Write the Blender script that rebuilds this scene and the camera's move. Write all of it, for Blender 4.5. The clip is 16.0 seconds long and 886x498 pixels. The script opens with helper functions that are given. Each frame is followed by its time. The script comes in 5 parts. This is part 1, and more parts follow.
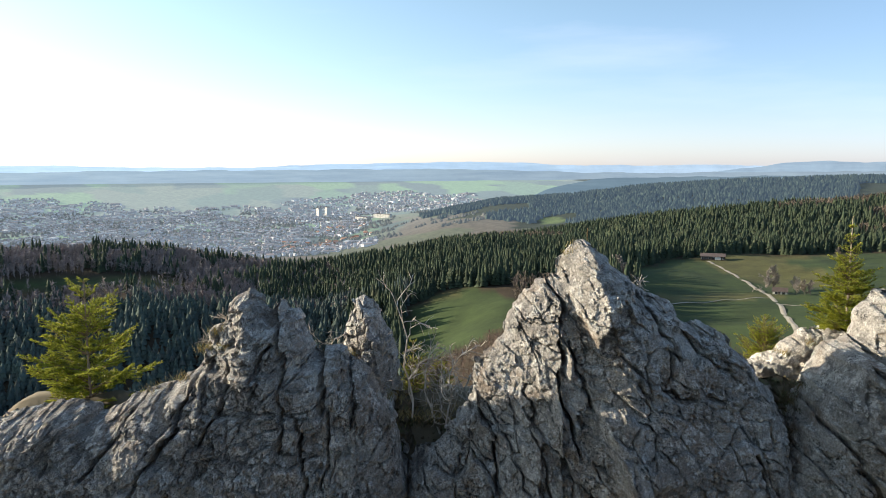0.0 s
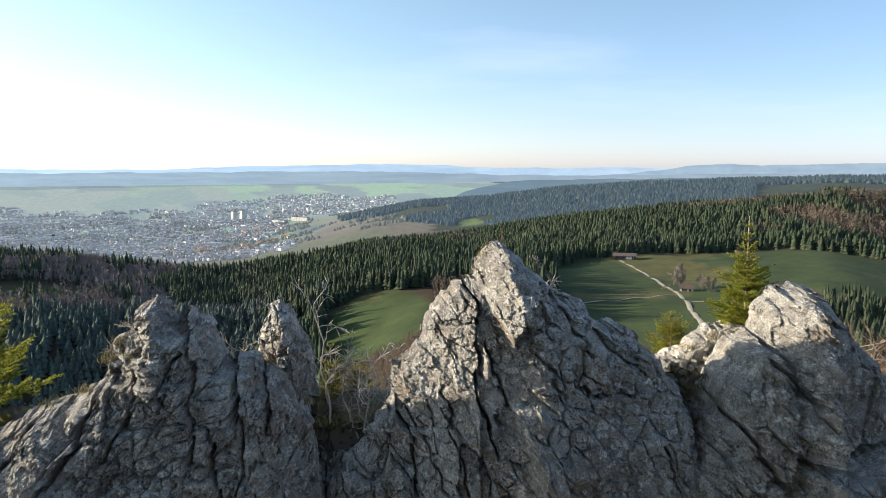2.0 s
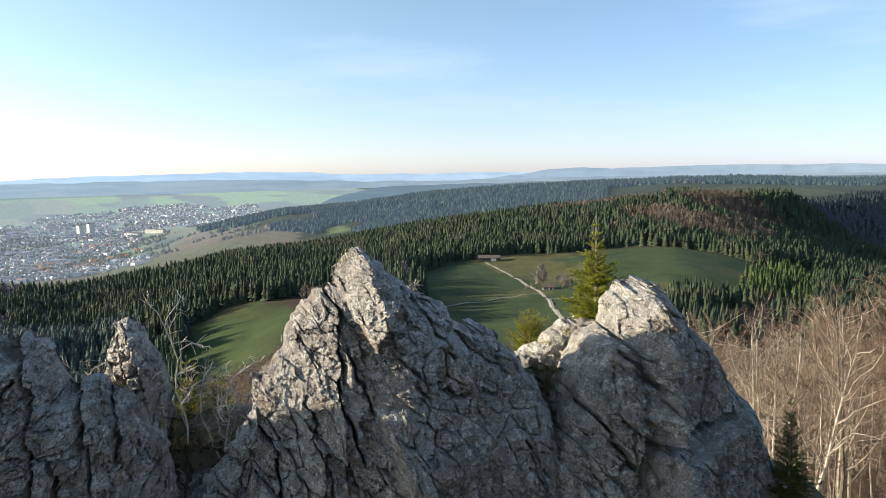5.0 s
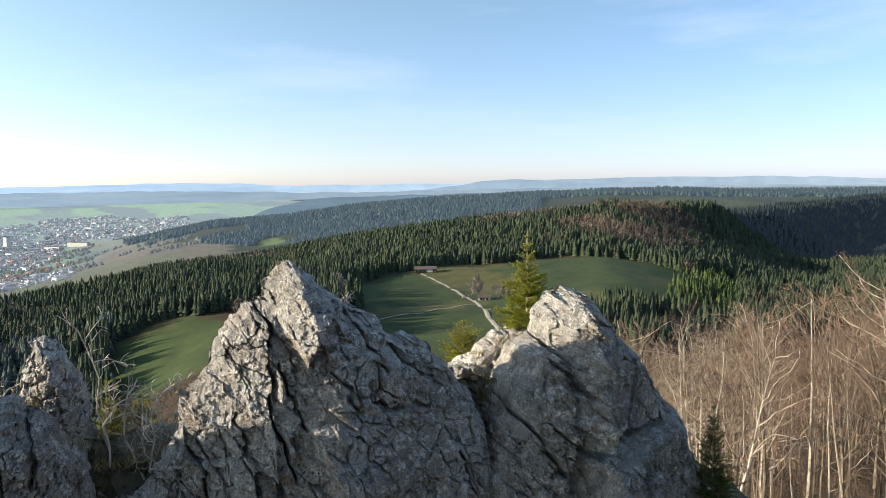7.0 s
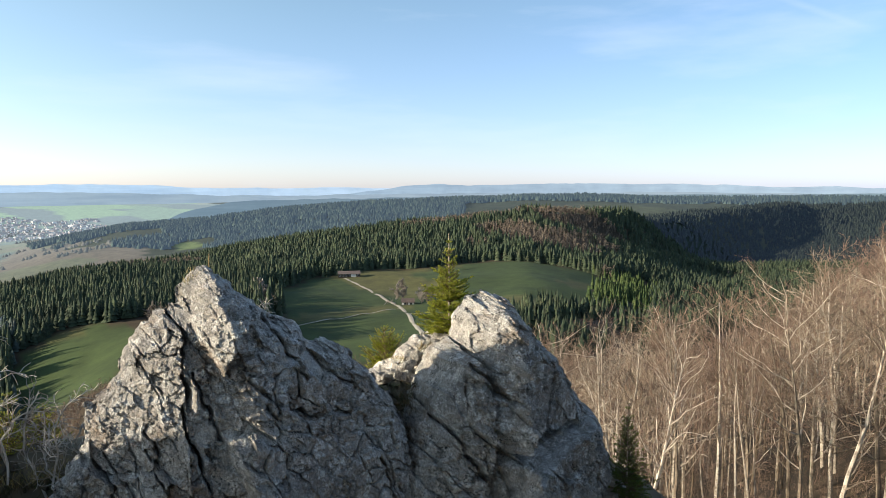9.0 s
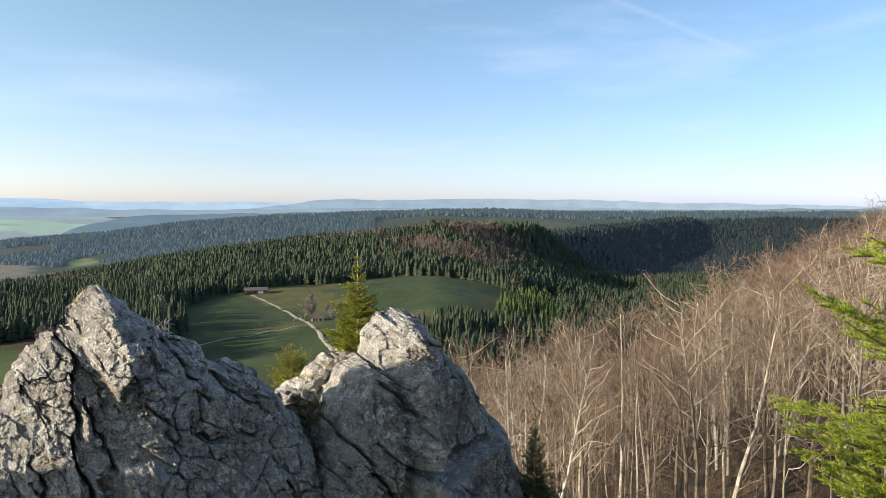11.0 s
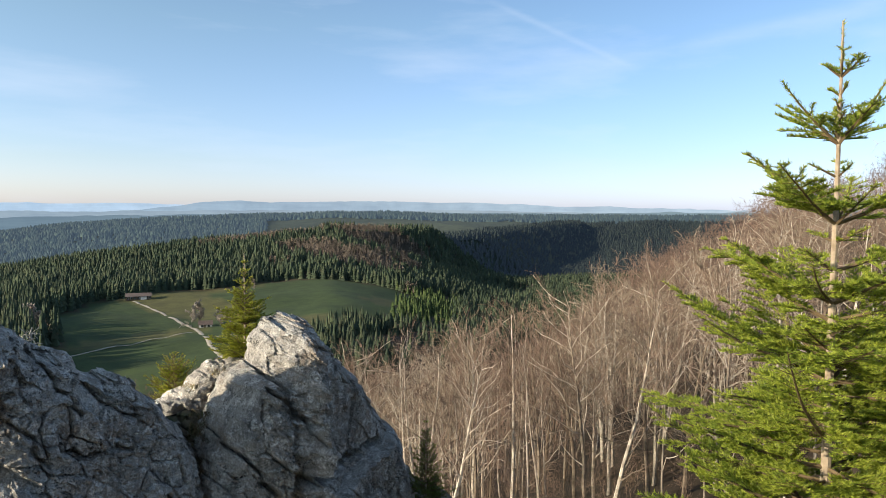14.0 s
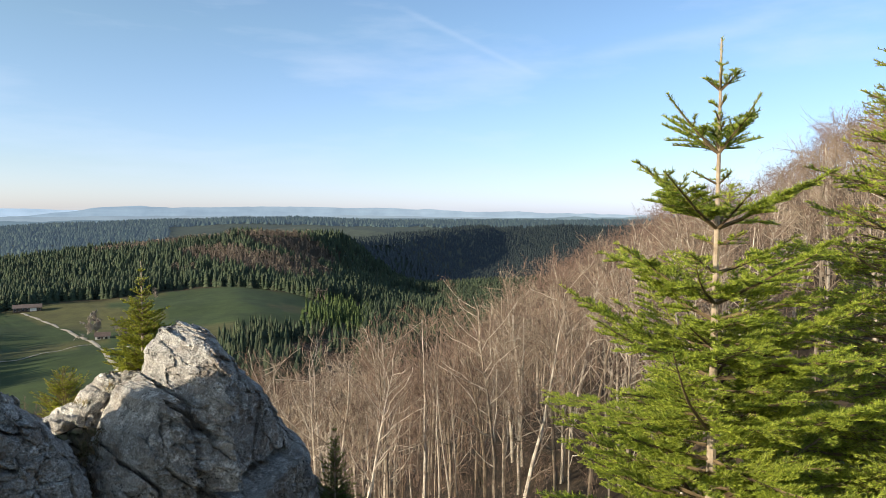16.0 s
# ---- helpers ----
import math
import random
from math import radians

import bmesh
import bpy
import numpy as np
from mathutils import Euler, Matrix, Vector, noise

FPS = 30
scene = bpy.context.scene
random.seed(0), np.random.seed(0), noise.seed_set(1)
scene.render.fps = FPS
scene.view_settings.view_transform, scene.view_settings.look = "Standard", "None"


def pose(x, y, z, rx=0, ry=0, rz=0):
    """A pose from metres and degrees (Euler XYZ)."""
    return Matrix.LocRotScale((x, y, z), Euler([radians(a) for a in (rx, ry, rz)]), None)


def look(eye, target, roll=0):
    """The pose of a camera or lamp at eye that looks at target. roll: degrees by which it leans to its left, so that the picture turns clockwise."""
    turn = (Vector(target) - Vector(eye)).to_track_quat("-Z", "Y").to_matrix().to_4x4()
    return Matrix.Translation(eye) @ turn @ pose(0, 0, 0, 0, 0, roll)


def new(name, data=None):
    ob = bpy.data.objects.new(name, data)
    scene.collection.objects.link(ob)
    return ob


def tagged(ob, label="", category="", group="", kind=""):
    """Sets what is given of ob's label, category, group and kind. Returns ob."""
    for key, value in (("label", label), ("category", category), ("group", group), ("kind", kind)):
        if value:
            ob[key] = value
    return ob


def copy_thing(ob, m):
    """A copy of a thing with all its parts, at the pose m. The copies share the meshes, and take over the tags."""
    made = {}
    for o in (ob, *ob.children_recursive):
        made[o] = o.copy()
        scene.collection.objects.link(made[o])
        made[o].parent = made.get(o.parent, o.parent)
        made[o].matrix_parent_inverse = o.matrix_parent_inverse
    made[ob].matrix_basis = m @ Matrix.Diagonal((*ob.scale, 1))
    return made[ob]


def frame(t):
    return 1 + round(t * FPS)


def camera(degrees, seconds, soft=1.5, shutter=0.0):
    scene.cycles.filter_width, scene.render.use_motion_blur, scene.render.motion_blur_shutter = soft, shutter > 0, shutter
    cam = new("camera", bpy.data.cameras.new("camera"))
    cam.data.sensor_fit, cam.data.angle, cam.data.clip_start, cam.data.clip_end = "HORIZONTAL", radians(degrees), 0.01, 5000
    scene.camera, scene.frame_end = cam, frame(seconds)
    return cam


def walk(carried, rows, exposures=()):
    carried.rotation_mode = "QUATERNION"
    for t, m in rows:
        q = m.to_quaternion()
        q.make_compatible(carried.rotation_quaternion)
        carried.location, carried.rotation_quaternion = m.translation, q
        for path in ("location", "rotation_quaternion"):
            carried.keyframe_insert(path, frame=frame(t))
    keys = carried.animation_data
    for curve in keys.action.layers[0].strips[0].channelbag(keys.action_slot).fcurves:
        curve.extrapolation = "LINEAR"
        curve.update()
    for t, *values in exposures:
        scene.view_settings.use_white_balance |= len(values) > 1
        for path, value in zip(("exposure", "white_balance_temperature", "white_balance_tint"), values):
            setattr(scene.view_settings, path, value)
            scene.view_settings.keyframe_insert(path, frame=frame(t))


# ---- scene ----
cam = camera(63.65, 16.0, soft=0.8)
PATH = [
    (0.0, pose(-0.000, -0.000, 0.000, 83.40, 0.03, 0.16)),
    (0.5, pose(0.014, 0.002, -0.001, 83.54, 0.04, -1.35)),
    (1.0, pose(0.025, -0.003, 0.003, 83.64, 0.11, -2.90)),
    (1.5, pose(0.027, 0.000, -0.000, 83.64, -0.02, -4.58)),
    (2.0, pose(0.038, 0.004, -0.001, 83.59, -0.04, -6.33)),
    (2.5, pose(0.056, 0.015, -0.003, 83.44, 0.07, -8.27)),
    (3.0, pose(0.070, 0.016, -0.002, 83.42, 0.12, -10.25)),
    (3.5, pose(0.087, 0.012, -0.004, 83.50, 0.23, -12.14)),
    (4.0, pose(0.102, 0.001, -0.006, 83.65, 0.49, -13.98)),
    (6.5, pose(0.160, -0.044, 0.001, 84.66, 0.77, -20.87)),
    (7.0, pose(0.169, -0.053, 0.006, 84.86, 0.72, -22.17)),
    (7.5, pose(0.171, -0.055, 0.011, 84.97, 0.68, -23.49)),
    (8.0, pose(0.182, -0.063, 0.009, 85.01, 0.56, -24.89)),
    (8.5, pose(0.196, -0.065, 0.009, 85.04, 0.35, -26.39)),
    (9.0, pose(0.199, -0.057, 0.013, 85.18, 0.09, -28.24)),
    (9.5, pose(0.208, -0.052, 0.016, 85.53, -0.12, -30.21)),
    (12.0, pose(0.228, -0.092, 0.038, 86.53, -0.11, -38.23)),
    (12.5, pose(0.237, -0.100, 0.037, 86.50, -0.20, -39.45)),
    (13.0, pose(0.247, -0.107, 0.034, 86.52, -0.30, -40.70)),
    (13.5, pose(0.255, -0.108, 0.034, 86.57, -0.41, -42.25)),
    (14.0, pose(0.264, -0.116, 0.035, 86.63, -0.41, -43.85)),
    (14.5, pose(0.277, -0.132, 0.038, 86.72, -0.40, -45.55)),
    (15.0, pose(0.288, -0.149, 0.039, 86.77, -0.40, -47.38)),
    (15.5, pose(0.300, -0.153, 0.040, 86.87, -0.30, -49.24)),
    (16.0, pose(0.295, -0.156, 0.040, 87.09, -0.32, -50.99)),
]
walk(cam, PATH, [(0.0, 0.8), (9.0, 0.8), (12.5, 0.66), (16.0, 0.66)])

# ---- world, sun ----
SUN_AZ, SUN_EL = radians(-74), radians(15.5)
world = bpy.data.worlds.new("sky")
scene.world = world
world.use_nodes = True
wn, wl = world.node_tree.nodes, world.node_tree.links
wbg = wn["Background"]
sky = wn.new("ShaderNodeTexSky")
sky.sky_type, sky.sun_disc = "NISHITA", False
sky.sun_elevation, sky.sun_rotation = SUN_EL, SUN_AZ
sky.altitude, sky.air_density, sky.dust_density, sky.ozone_density = 700, 1.0, 0.7, 1.2
# thin cirrus high up
wtc = wn.new("ShaderNodeTexCoord")
wmap = wn.new("ShaderNodeMapping")
wmap.inputs["Scale"].default_value = (1.2, 2.2, 9.0)
wmap.inputs["Rotation"].default_value = (0.25, 0.2, 0.5)
wl.new(wtc.outputs["Generated"], wmap.inputs[0])
wno = wn.new("ShaderNodeTexNoise")
wno.inputs["Scale"].default_value, wno.inputs["Detail"].default_value, wno.inputs["Roughness"].default_value = 1.6, 8, 0.55
wl.new(wmap.outputs[0], wno.inputs["Vector"])
wra = wn.new("ShaderNodeValToRGB")
wra.color_ramp.elements[0].position, wra.color_ramp.elements[0].color = 0.5, (0, 0, 0, 1)
wra.color_ramp.elements[1].position, wra.color_ramp.elements[1].color = 0.8, (0.4, 0.4, 0.4, 1)
wl.new(wno.outputs[0], wra.inputs[0])
wti = wn.new("ShaderNodeMix")
wti.data_type, wti.blend_type = "RGBA", "MULTIPLY"
wti.inputs[0].default_value = 1.0
wse = wn.new("ShaderNodeSeparateXYZ")
wl.new(wtc.outputs["Generated"], wse.inputs[0])
whr = wn.new("ShaderNodeValToRGB")
whr.color_ramp.elements.new(0.5)
for el_, (at_, co_) in zip(whr.color_ramp.elements, ((0.0, (0.86, 0.97, 1.60, 1)), (0.06, (0.85, 0.92, 1.22, 1)), (0.24, (0.98, 1.055, 1.09, 1)))):
    el_.position, el_.color = at_, co_
wl.new(wse.outputs[2], whr.inputs[0])
wdot = wn.new("ShaderNodeVectorMath")
wdot.operation = "DOT_PRODUCT"
wdot.inputs[1].default_value = (math.sin(SUN_AZ), math.cos(SUN_AZ), 0)
wl.new(wtc.outputs["Generated"], wdot.inputs[0])
wside = wn.new("ShaderNodeMapRange")
wside.inputs["From Min"].default_value, wside.inputs["From Max"].default_value = -0.7, 0.8
wl.new(wdot.outputs["Value"], wside.inputs["Value"])
wglow = wn.new("ShaderNodeMix")
wglow.data_type = "RGBA"
wl.new(wside.outputs[0], wglow.inputs[0])
wglow.inputs[6].default_value, wglow.inputs[7].default_value = (0.84, 0.88, 0.985, 1), (1.32, 1.22, 1.06, 1)
wgt = wn.new("ShaderNodeMix")
wgt.data_type, wgt.blend_type = "RGBA", "MULTIPLY"
wgt.inputs[0].default_value = 1.0
wl.new(wglow.outputs[2], wgt.inputs[6])
wl.new(whr.outputs[0], wgt.inputs[7])
wl.new(wgt.outputs[2], wti.inputs[7])
wl.new(sky.outputs[0], wti.inputs[6])
wmx = wn.new("ShaderNodeMix")
wmx.data_type = "RGBA"
# two thin, frayed contrails
veil = wra.outputs[0]
for side, middle, reach, wide, bright in (((-0.0937, 0.4687, -0.8784), (0.7763, 0.5868, 0.2303), 0.095, 0.0065, 0.12), ((0.2539, -0.0417, -0.9663), (0.9124, 0.3421, 0.2249), 0.11, 0.016, 0.15)):
    vals = []
    for ref, lim in ((side, wide), (middle, None)):
        dt = wn.new("ShaderNodeVectorMath")
        dt.operation = "DOT_PRODUCT"
        dt.inputs[1].default_value = ref
        wl.new(wtc.outputs["Generated"], dt.inputs[0])
        ab = wn.new("ShaderNodeMath")
        ab.operation = "ABSOLUTE"
        wl.new(dt.outputs["Value"], ab.inputs[0])
        mr = wn.new("ShaderNodeMapRange")
        mr.interpolation_type = "SMOOTHSTEP"
        lo, hi = (lim, 0.0) if lim else (math.cos(reach * 1.3), math.cos(reach * 0.4))
        mr.inputs["From Min"].default_value, mr.inputs["From Max"].default_value = lo, hi
        wl.new(ab.outputs[0], mr.inputs["Value"])
        vals.append(mr.outputs[0])
    mu = wn.new("ShaderNodeMath")
    mu.operation = "MULTIPLY"
    wl.new(vals[0], mu.inputs[0])
    wl.new(vals[1], mu.inputs[1])
    fr = wn.new("ShaderNodeMath")
    fr.operation = "MULTIPLY"
    wl.new(mu.outputs[0], fr.inputs[0])
    fr.inputs[1].default_value = bright
    ad = wn.new("ShaderNodeMath")
    ad.operation = "ADD"
    wl.new(veil, ad.inputs[0])
    wl.new(fr.outputs[0], ad.inputs[1])
    veil = ad.outputs[0]
wl.new(veil, wmx.inputs[0])
wl.new(wti.outputs[2], wmx.inputs[6])
wmx.inputs[7].default_value = (4.6, 5.2, 6.2, 1)
wl.new(wmx.outputs[2], wbg.inputs[0])
wbg.inputs[1].default_value = 0.117
sun_way = Vector((math.sin(SUN_AZ) * math.cos(SUN_EL), math.cos(SUN_AZ) * math.cos(SUN_EL), math.sin(SUN_EL)))
sun = new("sun", bpy.data.lights.new("sun", "SUN"))
sun.data.energy, sun.data.angle, sun.data.color = 5.0, radians(0.6), (1.0, 0.88, 0.70)
sun.matrix_world = look(sun_way * 50, (0, 0, 0))


# ---- materials ----
def mat(name, base, rough=0.9):
    m = bpy.data.materials.new(name)
    m.use_nodes = True
    b = m.node_tree.nodes["Principled BSDF"]
    b.inputs["Base Color"].default_value = (*base, 1)
    b.inputs["Roughness"].default_value = rough
    b.inputs["Specular IOR Level"].default_value = 0.25
    return m, m.node_tree.nodes, m.node_tree.links, b


def noise_node(n, l, scale, detail=4, rough=0.6, coord=None):
    t = n.new("ShaderNodeTexNoise")
    t.inputs["Scale"].default_value, t.inputs["Detail"].default_value, t.inputs["Roughness"].default_value = scale, detail, rough
    if coord is None:
        coord = n.new("ShaderNodeTexCoord").outputs["Object"]
    l.new(coord, t.inputs["Vector"])
    return t


def ramp_node(n, l, src, stops):
    r = n.new("ShaderNodeValToRGB")
    e = r.color_ramp.elements
    while len(e) < len(stops):
        e.new(0.5)
    for k, (p, c) in zip(e, stops):
        k.position, k.color = p, (*c, 1)
    l.new(src, r.inputs[0])
    return r


def mix_node(n, l, fac, a, b, how="MIX"):
    m = n.new("ShaderNodeMix")
    m.data_type, m.blend_type = "RGBA", how
    for sock, v in ((m.inputs[0], fac), (m.inputs[6], a), (m.inputs[7], b)):
        if isinstance(v, (int, float)):
            sock.default_value = v
        elif isinstance(v, tuple):
            sock.default_value = (*v, 1)
        else:
            l.new(v, sock)
    return m.outputs[2]


def bump_node(n, l, b, height, strength, dist):
    k = n.new("ShaderNodeBump")
    k.inputs["Strength"].default_value, k.inputs["Distance"].default_value = strength, dist
    l.new(height, k.inputs["Height"])
    l.new(k.outputs[0], b.inputs["Normal"])
    return k


def spots_node(n, l, scale, lo, hi, coord=None):
    """Round specks: 1 at the cell's centre, 0 outside."""
    v = n.new("ShaderNodeTexVoronoi")
    v.inputs["Scale"].default_value = scale
    l.new(coord or n.new("ShaderNodeTexCoord").outputs["Object"], v.inputs["Vector"])
    return ramp_node(n, l, v.outputs["Distance"], [(lo, (1, 1, 1)), (hi, (0, 0, 0))])


def limestone(name="limestone", brighten=1.0):
    m, n, l, b = mat(name, (0.4, 0.38, 0.35), 0.92)
    big = noise_node(n, l, 0.9, 7, 0.66)
    base = ramp_node(n, l, big.outputs[0], [(0.33, (0.275, 0.250, 0.219)), (0.5, (0.425, 0.39, 0.34)), (0.66, (0.585, 0.55, 0.486))])
    stain = noise_node(n, l, 1.5, 7, 0.7)
    sf = ramp_node(n, l, stain.outputs[0], [(0.52, (0, 0, 0)), (0.66, (0.75, 0.75, 0.75))])
    c = mix_node(n, l, sf.outputs[0], base.outputs[0], (0.27, 0.198, 0.14))
    mp = n.new("ShaderNodeMapping")
    mp.inputs["Scale"].default_value = (1.0, 1.0, 0.45)
    l.new(n.new("ShaderNodeTexCoord").outputs["Object"], mp.inputs[0])
    # grey streaks of weather, drawn out downwards
    streak = noise_node(n, l, 4.5, 6, 0.72, mp.outputs[0])
    kf = ramp_node(n, l, streak.outputs[0], [(0.50, (0, 0, 0)), (0.62, (0.75, 0.75, 0.75))])
    c = mix_node(n, l, kf.outputs[0], c, (0.185, 0.175, 0.16))
    pale = noise_node(n, l, 6.5, 8, 0.78)
    pf = ramp_node(n, l, pale.outputs[0], [(0.51, (0, 0, 0)), (0.59, (0.75, 0.75, 0.75))])
    c = mix_node(n, l, pf.outputs[0], c, (0.74, 0.71, 0.65))
    # black and white lichen specks in patches
    where = noise_node(n, l, 2.3, 5, 0.7)
    wf = ramp_node(n, l, where.outputs[0], [(0.53, (0, 0, 0)), (0.61, (0.9, 0.9, 0.9))])
    warp = noise_node(n, l, 20.0, 3, 0.6)
    wc = mix_node(n, l, 0.06, n.new("ShaderNodeTexCoord").outputs["Object"], warp.outputs["Color"], "LINEAR_LIGHT")
    dark = spots_node(n, l, 26.0, 0.28, 0.42, wc)
    c = mix_node(n, l, mix_node(n, l, 1.0, wf.outputs[0], dark.outputs[0], "MULTIPLY"), c, (0.07, 0.068, 0.064))
    white = spots_node(n, l, 15.0, 0.10, 0.22, wc)
    uf = ramp_node(n, l, where.outputs[0], [(0.36, (0.8, 0.8, 0.8)), (0.5, (0.15, 0.15, 0.15))])
    c = mix_node(n, l, mix_node(n, l, 1.0, uf.outputs[0], white.outputs[0], "MULTIPLY"), c, (0.68, 0.67, 0.64))
    moss = noise_node(n, l, 2.6, 8, 0.75, mp.outputs[0])
    mf = ramp_node(n, l, moss.outputs[0], [(0.60, (0, 0, 0)), (0.68, (0.7, 0.7, 0.7))])
    c = mix_node(n, l, mf.outputs[0], c, (0.085, 0.078, 0.048))
    grain = noise_node(n, l, 42.0, 6, 0.78)
    gf = ramp_node(n, l, grain.outputs[0], [(0.36, (0.62 * brighten, 0.61 * brighten, 0.60 * brighten)), (0.5, (brighten, brighten, brighten)), (0.64, (1.35 * brighten, 1.35 * brighten, 1.35 * brighten))])
    c = mix_node(n, l, 1.0, c, gf.outputs[0], "MULTIPLY")
    l.new(c, b.inputs["Base Color"])
    fine = noise_node(n, l, 18.0, 10, 0.78)
    pits = spots_node(n, l, 34.0, 0.15, 0.5, wc)
    bump_node(n, l, b, mix_node(n, l, 0.25, fine.outputs[0], pits.outputs[0], "SUBTRACT"), 1.0, 0.06)
    return m


LIMESTONE = limestone()
# the same stone with its colour multiplied by 1.5
PALE_STONE = limestone("pale_limestone", 1.5)


def island_mat(name, colours, rough=0.95, stand=0.0):
    """Each joined piece takes one of the colours by chance; stand: how much whole stands differ."""
    m, n, l, b = mat(name, colours[0], rough)
    g = n.new("ShaderNodeNewGeometry")
    k = len(colours)
    r = ramp_node(n, l, g.outputs["Random Per Island"], [(i / (k - 1), c) for i, c in enumerate(colours)])
    c = r.outputs[0]
    if stand:
        t = noise_node(n, l, 0.03, 6, 0.75)
        v = ramp_node(n, l, t.outputs[0], [(0.35, (1 - stand,) * 3), (0.65, (1 + stand, 1 + stand, 1 + 0.6 * stand))])
        c = mix_node(n, l, 1.0, c, v.outputs[0], "MULTIPLY")
    l.new(c, b.inputs["Base Color"])
    return m


def zone_mat(name, haze_glow=None):
    """Land whose cover (grass, litter, fields) is held in the mesh's colour attribute; far land also emits painted
    haze.
    """
    m, n, l, b = mat(name, (0.1, 0.1, 0.05), 1.0)
    a = n.new("ShaderNodeAttribute")
    a.attribute_name = "cover"
    t = noise_node(n, l, 0.05, 8, 0.7)
    v = ramp_node(n, l, t.outputs[0], [(0.3, (0.62, 0.62, 0.62)), (0.7, (1.35, 1.3, 1.2))])
    c = mix_node(n, l, 1.0, a.outputs["Color"], v.outputs[0], "MULTIPLY")
    t2 = noise_node(n, l, 1.5, 6, 0.7)
    v2 = ramp_node(n, l, t2.outputs[0], [(0.3, (0.75, 0.75, 0.75)), (0.7, (1.2, 1.2, 1.2))])
    c = mix_node(n, l, 1.0, c, v2.outputs[0], "MULTIPLY")
    l.new(c, b.inputs["Base Color"])
    # painted haze: bluish emission weighted by the attribute's alpha
    if haze_glow:
        e = mix_node(n, l, 1.0, c, haze_glow[:3], "MULTIPLY")
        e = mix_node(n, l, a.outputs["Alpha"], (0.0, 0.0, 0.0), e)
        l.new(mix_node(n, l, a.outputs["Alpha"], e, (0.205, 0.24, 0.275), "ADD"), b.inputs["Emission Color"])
        b.inputs["Emission Strength"].default_value = haze_glow[3]
    return m


# ---- small tools ----
def mesh_object(name, verts, faces, material, parent=None, label=""):
    me = bpy.data.meshes.new(name)
    verts, faces = np.asarray(verts, dtype=np.float32), np.asarray(faces, dtype=np.int32)
    me.vertices.add(len(verts))
    me.vertices.foreach_set("co", verts.ravel())
    k = faces.shape[1]
    me.loops.add(faces.size)
    me.loops.foreach_set("vertex_index", faces.ravel())
    me.polygons.add(len(faces))
    me.polygons.foreach_set("loop_start", np.arange(0, faces.size, k, dtype=np.int32))
    me.polygons.foreach_set("loop_total", np.full(len(faces), k, dtype=np.int32))
    me.polygons.foreach_set("use_smooth", np.zeros(len(faces), dtype=bool))
    me.update(calc_edges=True)
    me.materials.append(material)
    ob = new(name, me)
    if parent:
        ob.parent = parent
    if label:
        tagged(ob, label)
    return ob


def smooth_shade(ob):
    ob.data.polygons.foreach_set("use_smooth", np.ones(len(ob.data.polygons), dtype=bool))


def hash3(i, j, k, s=0):
    h = (i.astype(np.int64) * 73856093) ^ (j.astype(np.int64) * 19349663) ^ (k.astype(np.int64) * 83492791) ^ (s * 2654435)
    h = (h ^ (h >> 13)) * 1274126177 & 0x7FFFFFFF
    h = (h ^ (h >> 15)) * 668265263 & 0x7FFFFFFF
    return ((h ^ (h >> 14)) & 0xFFFFF) / float(0xFFFFF)


def vnoise(p, s=0):
    """Smooth lattice noise, -1 to 1."""
    i = np.floor(p).astype(np.int64)
    f = p - i
    f = f * f * (3 - 2 * f)
    r = 0
    for dx in (0, 1):
        for dy in (0, 1):
            for dz in (0, 1):
                w = (f[:, 0] if dx else 1 - f[:, 0]) * (f[:, 1] if dy else 1 - f[:, 1]) * (f[:, 2] if dz else 1 - f[:, 2])
                r = r + w * hash3(i[:, 0] + dx, i[:, 1] + dy, i[:, 2] + dz, s)
    return 2 * r - 1


def fbm(p, octaves=4, gain=0.5, s=0):
    r, a = 0, 1.0
    for o in range(octaves):
        r = r + a * vnoise(p * 2.03 ** o + 7.1 * o, s + o)
        a *= gain
    return r


def cells(p, s=0):
    """Cell noise: the two nearest distances, the cell's chance number and the way from its centre."""
    i = np.floor(p).astype(np.int64)
    n = len(p)
    f1, f2 = np.full(n, 9.0), np.full(n, 9.0)
    rid, way = np.zeros(n), np.zeros((n, 3))
    for dx in (-1, 0, 1):
        for dy in (-1, 0, 1):
            for dz in (-1, 0, 1):
                a, b, c = i[:, 0] + dx, i[:, 1] + dy, i[:, 2] + dz
                q = np.stack([a + hash3(a, b, c, s), b + hash3(a, b, c, s + 1), c + hash3(a, b, c, s + 2)], 1)
                w = p - q
                d = np.sqrt((w * w).sum(1))
                near = d < f1
                f2 = np.where(near, f1, np.minimum(f2, d))
                f1 = np.where(near, d, f1)
                way[near] = w[near]
                rid[near] = hash3(a, b, c, s + 3)[near]
    return f1, f2, rid, way


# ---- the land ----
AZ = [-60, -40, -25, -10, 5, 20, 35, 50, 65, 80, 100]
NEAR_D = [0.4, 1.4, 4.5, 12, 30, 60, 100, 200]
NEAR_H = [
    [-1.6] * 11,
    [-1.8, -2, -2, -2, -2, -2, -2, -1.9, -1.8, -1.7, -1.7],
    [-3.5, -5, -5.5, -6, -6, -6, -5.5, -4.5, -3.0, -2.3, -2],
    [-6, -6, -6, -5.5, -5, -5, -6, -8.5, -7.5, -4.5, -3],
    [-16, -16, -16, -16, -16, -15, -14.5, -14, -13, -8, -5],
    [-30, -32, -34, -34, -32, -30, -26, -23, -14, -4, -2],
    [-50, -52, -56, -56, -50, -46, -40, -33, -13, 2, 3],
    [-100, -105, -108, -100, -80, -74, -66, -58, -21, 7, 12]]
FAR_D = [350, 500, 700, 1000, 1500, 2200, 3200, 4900]
